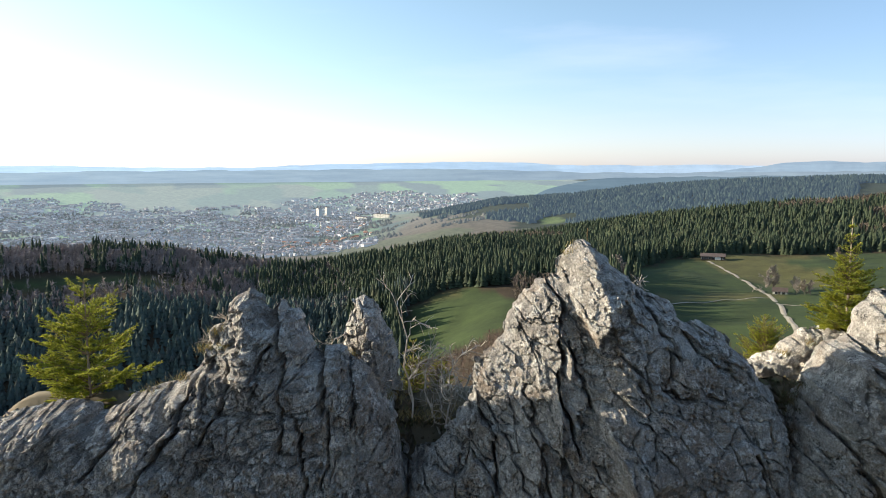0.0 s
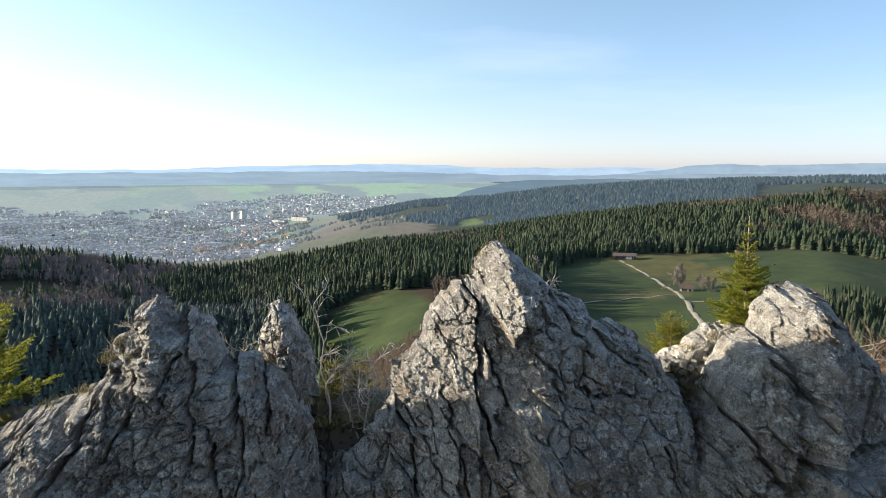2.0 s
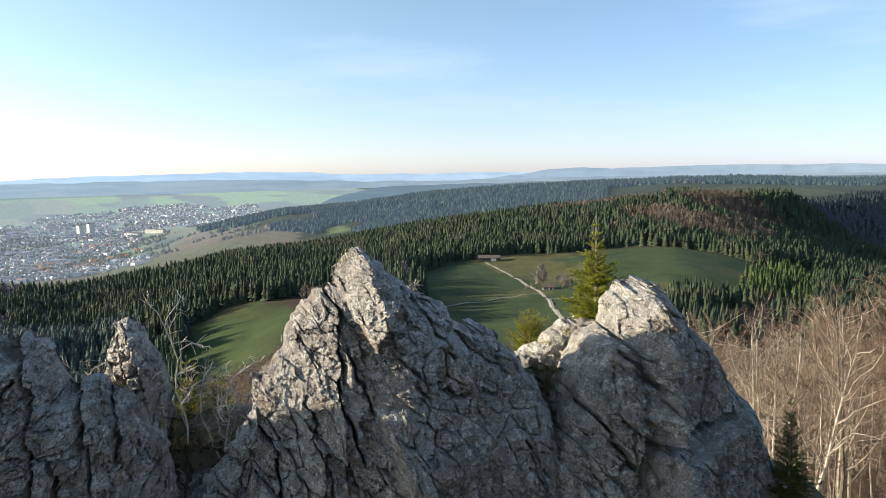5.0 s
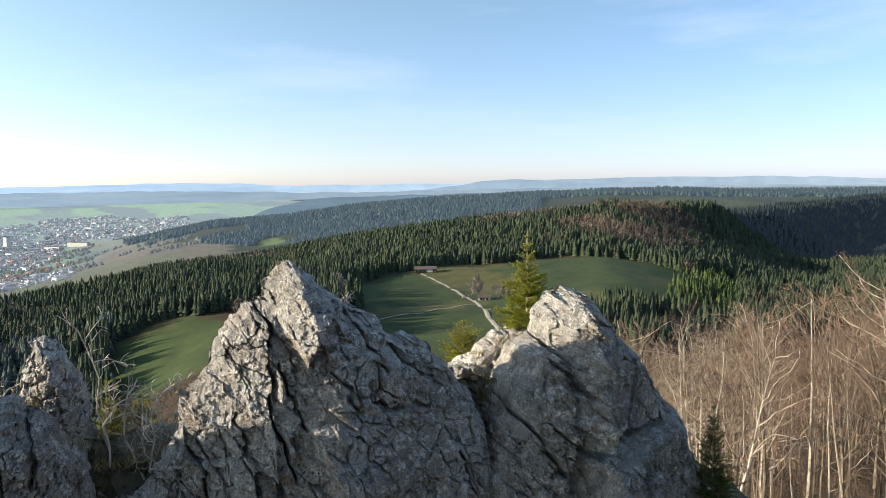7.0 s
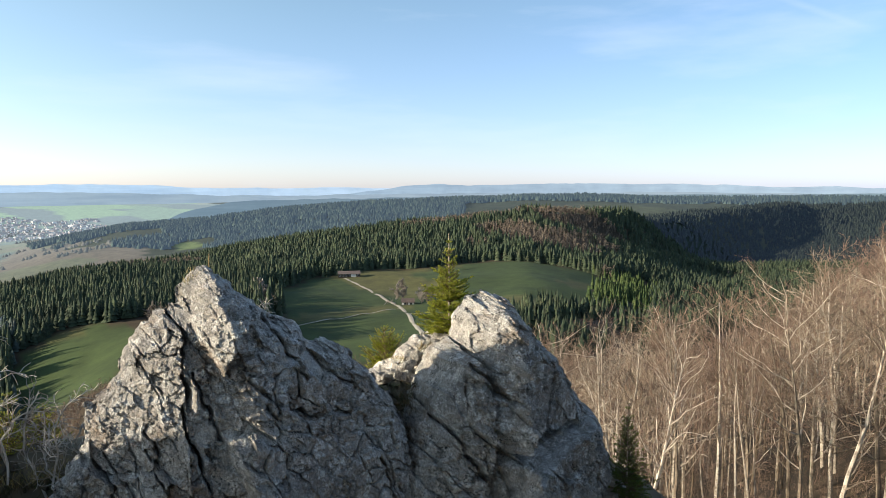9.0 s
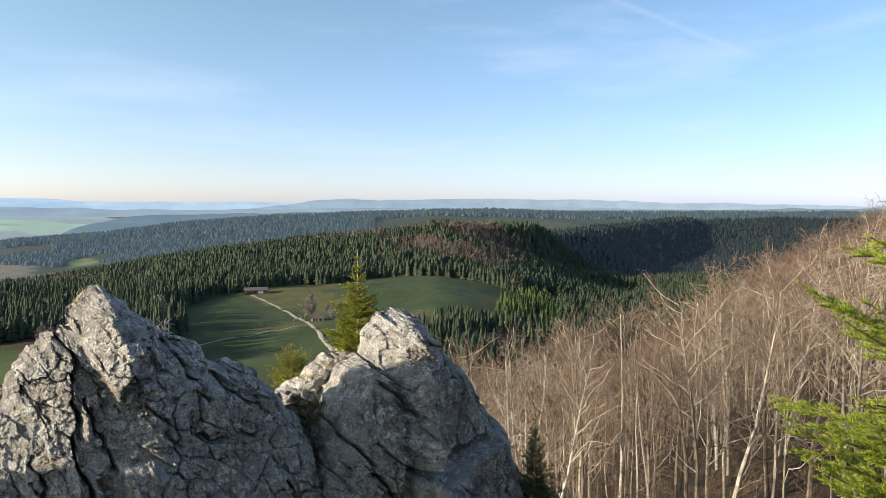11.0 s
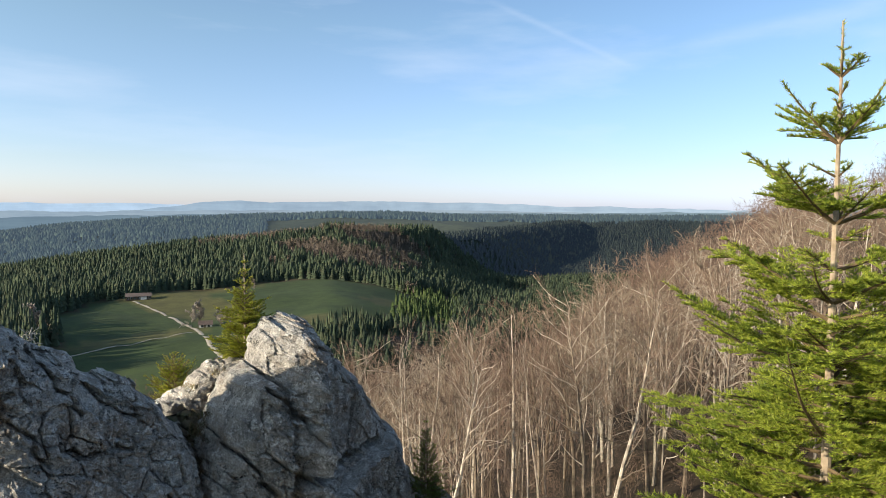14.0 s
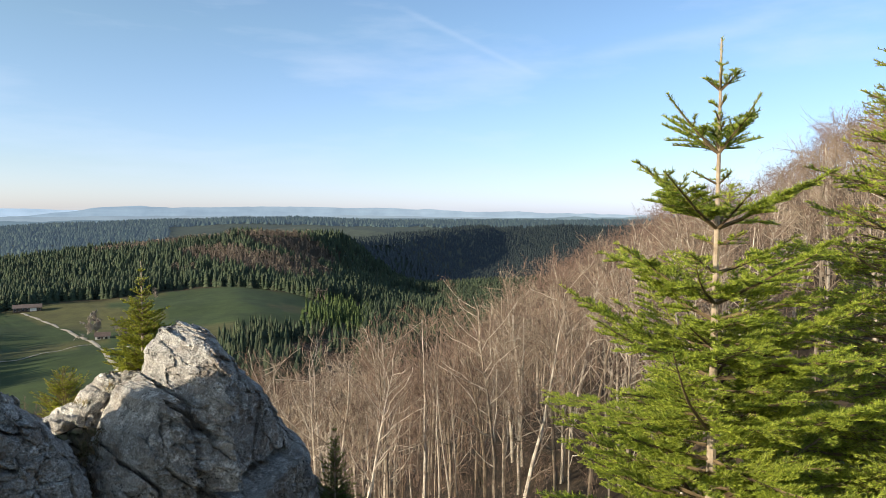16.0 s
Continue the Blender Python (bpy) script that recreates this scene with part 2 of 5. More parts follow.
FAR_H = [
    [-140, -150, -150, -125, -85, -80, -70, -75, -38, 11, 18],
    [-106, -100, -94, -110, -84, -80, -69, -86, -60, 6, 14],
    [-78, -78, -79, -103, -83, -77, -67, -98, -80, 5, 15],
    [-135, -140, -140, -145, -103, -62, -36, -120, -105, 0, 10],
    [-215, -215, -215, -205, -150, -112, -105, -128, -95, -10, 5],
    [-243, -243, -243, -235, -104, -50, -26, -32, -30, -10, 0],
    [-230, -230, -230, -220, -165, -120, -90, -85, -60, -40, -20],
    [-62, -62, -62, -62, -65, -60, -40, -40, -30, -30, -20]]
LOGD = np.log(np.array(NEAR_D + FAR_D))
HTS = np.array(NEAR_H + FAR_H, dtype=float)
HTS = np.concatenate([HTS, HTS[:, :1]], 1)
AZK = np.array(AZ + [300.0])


def cubic(knots, x, vals):
    """Smooth curve through the values along the last axis' knots, x as array; vals (len(knots), n) picks per x."""
    i = np.clip(np.searchsorted(knots, x) - 1, 0, len(knots) - 2)
    t = np.clip((x - knots[i]) / (knots[i + 1] - knots[i]), 0, 1)
    return i, t * t * (3 - 2 * t) * 0.5 + t * 0.5


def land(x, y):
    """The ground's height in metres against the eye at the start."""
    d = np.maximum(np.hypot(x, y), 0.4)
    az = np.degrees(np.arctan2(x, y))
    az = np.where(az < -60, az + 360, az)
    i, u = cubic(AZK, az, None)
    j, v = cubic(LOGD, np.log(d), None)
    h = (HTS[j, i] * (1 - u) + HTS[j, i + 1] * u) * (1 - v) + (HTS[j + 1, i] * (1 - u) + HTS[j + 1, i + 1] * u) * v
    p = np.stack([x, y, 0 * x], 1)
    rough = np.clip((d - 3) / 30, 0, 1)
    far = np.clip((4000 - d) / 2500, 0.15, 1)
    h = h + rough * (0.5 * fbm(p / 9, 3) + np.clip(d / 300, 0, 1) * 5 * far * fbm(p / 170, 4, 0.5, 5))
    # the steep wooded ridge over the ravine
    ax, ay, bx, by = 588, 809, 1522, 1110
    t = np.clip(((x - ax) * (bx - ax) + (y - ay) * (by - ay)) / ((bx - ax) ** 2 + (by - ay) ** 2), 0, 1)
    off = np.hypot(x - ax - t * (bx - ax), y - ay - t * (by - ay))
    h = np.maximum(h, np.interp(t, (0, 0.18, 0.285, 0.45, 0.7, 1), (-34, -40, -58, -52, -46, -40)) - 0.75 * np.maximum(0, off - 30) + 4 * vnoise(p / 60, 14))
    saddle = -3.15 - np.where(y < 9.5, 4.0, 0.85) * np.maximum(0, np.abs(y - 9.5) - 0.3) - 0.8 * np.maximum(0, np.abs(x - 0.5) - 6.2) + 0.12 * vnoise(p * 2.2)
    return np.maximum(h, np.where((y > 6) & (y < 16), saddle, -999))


def land1(x, y):
    return float(land(np.array([float(x)]), np.array([float(y)]))[0])


def polar(az, d):
    a = np.radians(az)
    return np.sin(a) * d, np.cos(a) * d


def in_blob(az, d, caz, cd, ra, rd):
    return ((az - caz) / ra) ** 2 + ((d - cd) / rd) ** 2


MEADOWS = [(1.3, 420, 4.6, 72), (21.5, 480, 7.0, 150), (23, 560, 7.5, 100), (33, 580, 8.5, 100), (28, 430, 8, 85), (30, 520, 10, 110), (48.3, 1000, 2.2, 40), (-26.5, 590, 6.5, 17)]


def meadow(x, y, grow=1.0):
    az, d = np.degrees(np.arctan2(x, y)), np.hypot(x, y)
    w = 0.22 * vnoise(np.stack([x / 45, y / 45, 0 * x], 1), 11)
    r = np.full(x.shape, 9.0)
    for m in MEADOWS:
        r = np.minimum(r, in_blob(az, d, *m))
    return np.sqrt(r) + w < grow


def cover(x, y):
    az, d = np.degrees(np.arctan2(x, y)), np.hypot(x, y)
    p = np.stack([x, y, 0 * x], 1)
    c = np.tile(np.array([0.055, 0.040, 0.024]), (len(x), 1))
    m = meadow(x, y)
    # unseen ground near the eye, made pale to bounce light onto the rocks
    c[d < 14] = (0.185, 0.158, 0.11)
    c[m] = (0.045, 0.068, 0.022)
    dry = m & (vnoise(p / 60, 3) > 0.25)
    c[dry] = (0.098, 0.096, 0.034)
    az = az + 2.5 * fbm(p / 160, 3, 0.5, 44)
    plain = (d > 1250) & (az < 16)
    f1, f2, rid, way = cells(np.stack([x / 210 + y / 900, y / 420, 0 * x], 1), 21)
    pal = np.array([(0.068, 0.108, 0.06), (0.056, 0.082, 0.06), (0.088, 0.10, 0.07), (0.042, 0.062, 0.055), (0.085, 0.135, 0.06)])
    fields = pal[(rid * 4.99).astype(int)]
    c[plain] = fields[plain]
    wooded = (d > 1150) & (az > np.where(d < 3000, 9 - 10 * np.clip((d - 1400) / 800, 0, 1), 12))
    c[wooded] = np.where((vnoise(p / 190, 17) > 0.35)[:, None], (0.045, 0.056, 0.034), (0.03, 0.042, 0.03))[wooded]
    c[in_blob(az, d, 9.0, 1720, 1.7, 70) < 1] = (0.11, 0.15, 0.06)
    hill = (az > np.where(d < 1950, -40, -5)) & (az < 16) & (d > 1250) & (d < 2900) & ~wooded
    c[hill] = np.where((vnoise(p / 120, 8) > 0)[:, None], (0.078, 0.084, 0.046), (0.092, 0.076, 0.054))[hill]
    # alpha holds how much haze emission the land gets, more with distance
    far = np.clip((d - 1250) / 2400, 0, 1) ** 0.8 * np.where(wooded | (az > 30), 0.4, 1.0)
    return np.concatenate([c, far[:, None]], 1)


def land_sheet(name, d0, d1, ratio, azs, material):
    n = int(math.log(d1 / d0) / math.log(ratio)) + 1
    ds = d0 * (d1 / d0) ** (np.arange(n + 1) / n)
    A, Dm = np.meshgrid(azs, ds)
    x, y = polar(A.ravel(), Dm.ravel())
    z = land(x, y)
    k = len(azs)
    i, j = np.meshgrid(np.arange(n), np.arange(k), indexing="ij")
    j2 = (j + 1) % k
    faces = np.stack([i * k + j, i * k + j2, (i + 1) * k + j2, (i + 1) * k + j], -1).reshape(-1, 4)[:, ::-1]
    ob = mesh_object(name, np.stack([x, y, z], 1), faces, material)
    smooth_shade(ob)
    col = ob.data.color_attributes.new("cover", "FLOAT_COLOR", "POINT")
    c = cover(x, y)
    col.data.foreach_set("color", c.astype(np.float32).ravel())
    return ob


AZS = np.concatenate([np.arange(-50, 100, 0.5), np.arange(100, 310, 3.0)])
ground = land_sheet("ground", 0.012, 1300, 1.035, AZS, zone_mat("land_cover_and_haze"))
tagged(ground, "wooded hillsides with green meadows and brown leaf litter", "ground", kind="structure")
plain = land_sheet("backdrop_plain", 1300, 4850, 1.012, AZS, zone_mat("far_land_cover_and_haze", (0.75, 1.0, 1.25, 0.62)))
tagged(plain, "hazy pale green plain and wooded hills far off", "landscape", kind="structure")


# ---- the rocks ----
def inside_distance(X, Z, poly):
    """Distance to the outline, positive inside."""
    P = np.array(poly)
    Q = np.roll(P, -1, 0)
    best = np.full(X.shape, 1e9)
    ins = np.zeros(X.shape, dtype=bool)
    for (ax, az), (bx, bz) in zip(P, Q):
        ex, ez = bx - ax, bz - az
        t = np.clip(((X - ax) * ex + (Z - az) * ez) / (ex * ex + ez * ez + 1e-12), 0, 1)
        best = np.minimum(best, (X - ax - t * ex) ** 2 + (Z - az - t * ez) ** 2)
        cross = ((az > Z) != (bz > Z)) & (X < (bx - ax) * (Z - az) / (bz - az + 1e-12) + ax)
        ins ^= cross
    return np.where(ins, 1, -1) * np.sqrt(best)


def cells2(px, pz, s=0):
    """Cell noise in a plane: gap to the next cell, two chance numbers of the cell, the way from its centre."""
    i, k = np.floor(px).astype(np.int64), np.floor(pz).astype(np.int64)
    f1, f2 = np.full(px.shape, 9.0), np.full(px.shape, 9.0)
    r1, r2, wx, wz = (np.zeros(px.shape) for _ in range(4))
    for dx in (-1, 0, 1):
        for dz in (-1, 0, 1):
            a, c = i + dx, k + dz
            ex, ez = px - a - hash3(a, c, a * 0, s), pz - c - hash3(a, c, a * 0, s + 1)
            d = np.maximum(np.abs(ex), np.abs(ez)) + 0.25 * np.hypot(ex, ez)
            near = d < f1
            f2 = np.where(near, f1, np.minimum(f2, d))
            f1 = np.where(near, d, f1)
            wx, wz = np.where(near, ex, wx), np.where(near, ez, wz)
            r1, r2 = np.where(near, hash3(a, c, a * 0, s + 2), r1), np.where(near, hash3(a, c, a * 0, s + 3), r2)
    return f2 - f1, r1, r2, wx, wz


def billow(flat, octaves, s):
    """Rounded knobs with sharp creases between them."""
    r, a = 0, 1.0
    for o in range(octaves):
        r = r + a * (np.abs(vnoise(flat * 2.1 ** o + 5.3 * o, s + o)) - 0.25)
        a *= 0.52
    return r


def fractured(X, Z, size, tilt, seed, calm, stretch=1.6, flat_plates=1.0):
    """Relief of a broken face: tilted plates of four sizes with cracks between them, and a knobbly, pitted skin."""
    flat = np.stack([X.ravel(), Z.ravel(), np.full(X.size, 0.37 * seed)], 1)
    wob = [fbm(flat * 1.9, 3, 0.55, seed + k).reshape(X.shape) for k in (0, 5)]
    fine = [vnoise(flat * 14, seed + k).reshape(X.shape) for k in (2, 7)]
    out = 0.0 * X
    for lev, (cs, off, lean, crack, wid) in enumerate(((size * 1.25, 0.18, 0.36, 0.20, 0.024), (size * 0.5, 0.12, 0.50, 0.15, 0.020), (size * 0.24, 0.050, 0.45, 0.075, 0.017), (size * 0.11, 0.022, 0.40, 0.028, 0.016))):
        x, z = X + 0.11 * size * wob[0] + 0.014 * fine[0], Z + 0.11 * size * wob[1] + 0.014 * fine[1]
        a = radians(tilt + 24 * lev)
        u, v = (x * math.cos(a) + z * math.sin(a)) / cs, (-x * math.sin(a) + z * math.cos(a)) / (cs * stretch)
        gap, r1, r2, wx, wz = cells2(u + 3.1 * lev, v, seed * 13 + lev * 5)
        k = calm if lev < 2 else 0.45 + 0.55 * calm
        out = out + k * (off * (r1 - 0.5) + flat_plates * lean * cs * 0.5 * (wx * np.cos(r2 * 6.28) + wz * np.sin(r2 * 6.28)))
        there = np.clip(2.2 * vnoise(flat * (1.1, 1.7, 3.0, 5.0)[lev] + 3 * lev, seed + 11).reshape(X.shape) + (0.55, 0.5, 0.35, 0.3)[lev], 0, 1)
        out = out - there * crack * (0.35 + 0.65 * k) * np.clip(1 - gap * cs / wid, 0, 1)
    rough = np.clip(0.75 + 0.9 * vnoise(flat * 1.6, seed + 21).reshape(X.shape), 0.25, 1.5)
    skin = 0.032 * billow(flat * 7.5, 4, seed + 31) + 0.03 * fbm(flat * 26, 2, 0.6, seed + 3)
    return out + rough * skin.reshape(X.shape) + 0.03 * fbm(flat * 3.2, 3, 0.55, seed + 4).reshape(X.shape)


def clefts(X, Z, lines, seed):
    """Depth of the open cracks that run along the given lines: points, half width and depth of each."""
    flat = np.stack([X.ravel(), Z.ravel(), np.full(X.size, 1.7 * seed)], 1)
    x = X + (0.05 * fbm(flat * 5, 3, 0.6, seed + 90)).reshape(X.shape)
    z = Z + (0.05 * fbm(flat * 5, 3, 0.6, seed + 95)).reshape(X.shape)
    out = 0.0 * X
    for pts, wid, deep in lines:
        best = np.full(X.shape, 1e9)
        for (ax, az), (bx, bz) in zip(pts, pts[1:]):
            ex, ez = bx - ax, bz - az
            t = np.clip(((x - ax) * ex + (z - az) * ez) / (ex * ex + ez * ez), 0, 1)
            best = np.minimum(best, (x - ax - t * ex) ** 2 + (z - az - t * ez) ** 2)
        out = np.maximum(out, deep * np.clip(1.25 - np.sqrt(best) / wid, 0, 1))
    return out


def sheet(X, Y, Z, d, gx, gz):
    """Grid faces inside the outline; those across it are drawn back onto it."""
    inside = d > 0
    keep = inside[:-1, :-1] | inside[1:, :-1] | inside[1:, 1:] | inside[:-1, 1:]
    dx, dz = np.gradient(d, gx, gz)
    k = np.hypot(dx, dz) + 1e-9
    pull = np.minimum(d, 0)
    P = np.stack([X - pull * dx / k, Y, Z - pull * dz / k], -1).reshape(-1, 3)
    idx = np.arange(X.size).reshape(X.shape)
    q = np.stack([idx[:-1, :-1], idx[1:, :-1], idx[1:, 1:], idx[:-1, 1:]], -1)[keep]
    return P, q


def crag(name, label, outline, yc, front, thick=0.5, back=0.6, foot=-5.6, h=0.0145, size=0.5, tilt=20, seed=1, material=LIMESTONE, pieces=(), calm=None, broken=1.0, stretch=1.6, flat_plates=1.0, cracks=(), edge=0.25):
    """A rock with that outline against the view along y. front(X, Z): how far its face stands out towards -y."""
    poly = [*outline, (outline[-1][0], foot), (outline[0][0], foot)]
    xs, zs = [p[0] for p in poly], [p[1] for p in poly]
    both = []
    for step, rear in ((h, False), (h * 3, True)):
        gx, gz = np.arange(min(xs) - 0.1, max(xs) + 0.1, step), np.arange(foot - 0.1, max(zs) + 0.1, step)
        X, Z = np.meshgrid(gx, gz, indexing="ij")
        flat = np.stack([X.ravel() * 6, Z.ravel() * 6, np.full(X.size, seed)], 1)
        d = inside_distance(X, Z, poly) + 0.018 * fbm(flat, 3, 0.6, seed).reshape(X.shape)
        for cs, am in ((0.26, 0.07), (0.10, 0.045)):
            gap, r1, r2, wx, wz = cells2(X / cs + 0.3 * Z / cs, Z / cs, seed + 77)
            d = d + am * (r1 - 0.5) * np.clip(1 - d / 0.3, 0, 1)
        dp = np.maximum(d, 0)
        if rear:
            Y = yc + back * (1 - np.exp(-dp / 0.3)) + 0.22 * np.minimum(dp, 2) + 0.5 * fractured(X, Z, size, tilt, seed + 50, 1.0) * np.clip(dp / 0.3, 0, 1)
        else:
            k = calm(X, Z) if calm else 1.0
            relief = broken * fractured(X, Z, size, tilt, seed, k, stretch, flat_plates) - clefts(X, Z, cracks, seed)
            Y = yc - thick * (1 - np.exp(-dp / 0.10)) - 0.05 * dp - (front(X, Z) * (1 - np.exp(-dp / edge))) - relief * np.clip(dp / 0.05, 0, 1)
        P, q = sheet(X, Y, Z, d, gx, gz)
        both.append((P, q[:, ::-1] if rear else q))
    (P, q), (P2, q2) = both
    verts, quads = np.concatenate([P, P2]), np.concatenate([q, q2 + len(P)])
    ob = new(name) if pieces else None
    mid = verts[quads].mean(1)
    left = np.ones(len(quads), dtype=bool)
    for pname, test in (*pieces, ("body", lambda x, z: np.ones(len(x), dtype=bool))):
        k = left & test(mid[:, 0], mid[:, 2])
        left &= ~k
        used, inv = np.unique(quads[k], return_inverse=True)
        one = mesh_object(pname if pieces else name, verts[used], inv.reshape(-1, 4), material, ob)
        ob = ob or one
    tagged(ob, label, "rock", "limestone crags of the ridge")
    return ob


def slope(x, x0, x1, a, b):
    t = np.clip((x - x0) / (x1 - x0), 0, 1)
    return a + (b - a) * t


LEFT = [(-6.9, -4.2), (-6.6, -3.3), (-6.1, -3.2), (-5.37, -3.03), (-4.95, -2.88), (-4.60, -2.83), (-4.27, -2.88), (-4.21, -2.99), (-3.96, -2.87), (-3.61, -2.66), (-3.30, -2.57),
        (-3.06, -2.50), (-2.95, -2.31), (-2.86, -1.97), (-2.75, -1.88), (-2.65, -1.84), (-2.63, -1.63), (-2.48, -1.49), (-2.32, -1.46), (-2.20, -1.54), (-2.10, -1.70),
        (-2.06, -1.76), (-2.02, -1.62), (-1.93, -1.60), (-1.88, -1.69), (-1.77, -1.70), (-1.66, -1.86), (-1.56, -2.06), (-1.52, -2.21), (-1.26, -2.17), (-1.06, -2.31), (-0.86, -2.45), (-0.81, -2.66),
        (-0.66, -2.97), (-0.56, -3.29), (-0.48, -4.02)]
PINNACLE = [(-1.49, -2.67), (-1.46, -2.45), (-1.40, -2.27), (-1.34, -2.04), (-1.24, -1.80), (-1.10, -1.73), (-0.98, -1.80), (-0.87, -2.00), (-0.76, -2.20), (-0.70, -2.43), (-0.62, -2.83)]
MAIN = [(-0.55, -4.2), (-0.35, -3.7), (0.0, -3.28), (0.31, -2.80), (0.34, -2.47), (0.38, -2.34), (0.57, -2.21), (0.71, -2.04), (0.78, -1.75), (0.95, -1.54), (1.08, -1.38), (1.25, -1.31),
        (1.36, -1.27), (1.34, -1.09), (1.45, -0.97), (1.66, -0.86), (1.80, -0.93), (1.97, -1.13), (2.15, -1.30), (2.29, -1.47), (2.50, -1.56), (2.71, -1.65), (2.85, -1.82),
        (3.03, -1.90), (3.24, -1.95), (3.49, -2.18), (3.71, -2.39), (3.97, -2.68), (4.13, -3.04), (4.22, -3.48), (4.33, -4.16)]
BLOCK = [(3.95, -4.4), (4.2, -3.6), (4.42, -2.9), (4.62, -2.5), (4.80, -2.22), (5.0, -2.12), (5.11, -2.06), (5.13, -1.80), (5.34, -1.58), (5.63, -1.50), (5.92, -1.62), (6.12, -1.85),
         (6.27, -2.12), (6.74, -2.42), (7.02, -2.89), (7.36, -3.30), (7.61, -3.61), (7.78, -4.19), (8.03, -4.61), (8.40, -4.93)]
LEDGE = [(3.85, -3.3), (4.2, -2.72), (4.6, -2.64), (4.75, -2.44), (5.02, -2.31), (5.3, -2.25), (5.7, -2.33), (5.97, -2.32), (6.4, -2.7)]


FLAKE = [(1.36, -1.0), (1.31, -1.27), (1.44, -1.58), (1.57, -1.80), (1.68, -2.03), (1.72, -1.84), (1.86, -1.66), (2.11, -1.27), (2.1, -0.7), (1.3, -0.7)]
PEAK_CRACKS = [
    ([(1.27, -1.24), (1.30, -1.44), (1.33, -1.64), (1.29, -1.84), (1.31, -2.11), (1.27, -2.32), (1.28, -2.59), (1.36, -2.80), (1.48, -3.01), (1.53, -3.25)], 0.018, 0.43),
    ([(1.42, -1.95), (1.44, -2.16), (1.55, -2.50), (1.66, -2.74)], 0.021, 0.24),
    ([(2.38, -2.46), (2.72, -2.61), (3.14, -2.66)], 0.029, 0.15), ([(3.55, -3.2), (3.71, -3.71), (3.85, -4.1)], 0.015, 0.22),
    ([(1.93, -2.04), (2.10, -2.25), (2.28, -2.59)], 0.023, 0.11), ([(2.30, -1.50), (2.42, -1.88), (2.62, -2.15)], 0.029, 0.18),
    ([(0.95, -2.5), (1.03, -3.03), (1.17, -3.6), (1.2, -4.2)], 0.015, 0.18), ([(0.30, -2.85), (0.57, -3.14), (0.67, -3.8)], 0.021, 0.24),
    ([(2.75, -1.85), (2.9, -2.1), (3.3, -2.35)], 0.021, 0.13), ([(2.1, -3.6), (2.5, -3.75), (2.9, -4.2)], 0.012, 0.11)]
CRAG_CRACKS = [
    ([(-1.68, -2.85), (-1.66, -2.99), (-1.64, -3.36), (-1.61, -3.9)], 0.023, 0.42), ([(-1.87, -2.1), (-1.85, -2.81), (-1.88, -3.25)], 0.019, 0.24),
    ([(-2.55, -2.82), (-2.17, -2.79), (-1.86, -2.78), (-1.49, -2.86)], 0.019, 0.20), ([(-2.06, -1.6), (-1.96, -1.89), (-1.89, -2.22)], 0.029, 0.37),
    ([(-2.20, -2.6), (-2.17, -2.24), (-1.99, -2.06)], 0.021, 0.26), ([(-2.47, -2.3), (-2.48, -2.66), (-2.64, -2.91), (-2.80, -3.17)], 0.024, 0.24),
    ([(-1.39, -2.75), (-1.31, -3.17), (-1.39, -3.7)], 0.017, 0.20), ([(-0.87, -2.25), (-0.79, -2.59), (-0.63, -2.86)], 0.033, 0.26),
    ([(-2.89, -2.4), (-3.03, -2.96), (-3.35, -3.34), (-3.5, -3.8)], 0.029, 0.26), ([(-1.5, -2.15), (-1.42, -2.5), (-1.45, -2.85)], 0.037, 0.33),
    ([(-2.3, -3.3), (-1.7, -3.36), (-1.1, -3.28)], 0.014, 0.13), ([(-3.6, -2.7), (-3.75, -3.1), (-4.1, -3.5)], 0.024, 0.24), ([(-1.15, -2.3), (-1.05, -2.6), (-1.1, -3.0)], 0.021, 0.20)]
BLOCK_CRACKS = [
    ([(4.45, -2.85), (4.75, -3.36), (4.95, -3.68), (5.26, -4.15)], 0.028, 0.41), ([(6.90, -3.60), (6.94, -3.12), (6.67, -2.61)], 0.024, 0.24),
    ([(5.2, -3.66), (5.42, -3.60), (6.0, -3.57), (6.59, -3.5), (6.9, -3.46)], 0.070, 0.50), ([(4.93, -2.30), (5.21, -2.74), (5.49, -2.86)], 0.033, 0.27),
    ([(5.35, -3.42), (5.28, -3.74), (5.40, -4.18)], 0.021, 0.20), ([(5.10, -2.1), (5.18, -2.4), (5.30, -2.75)], 0.038, 0.37), ([(5.55, -1.6), (5.7, -1.85), (5.95, -1.95)], 0.021, 0.17)]


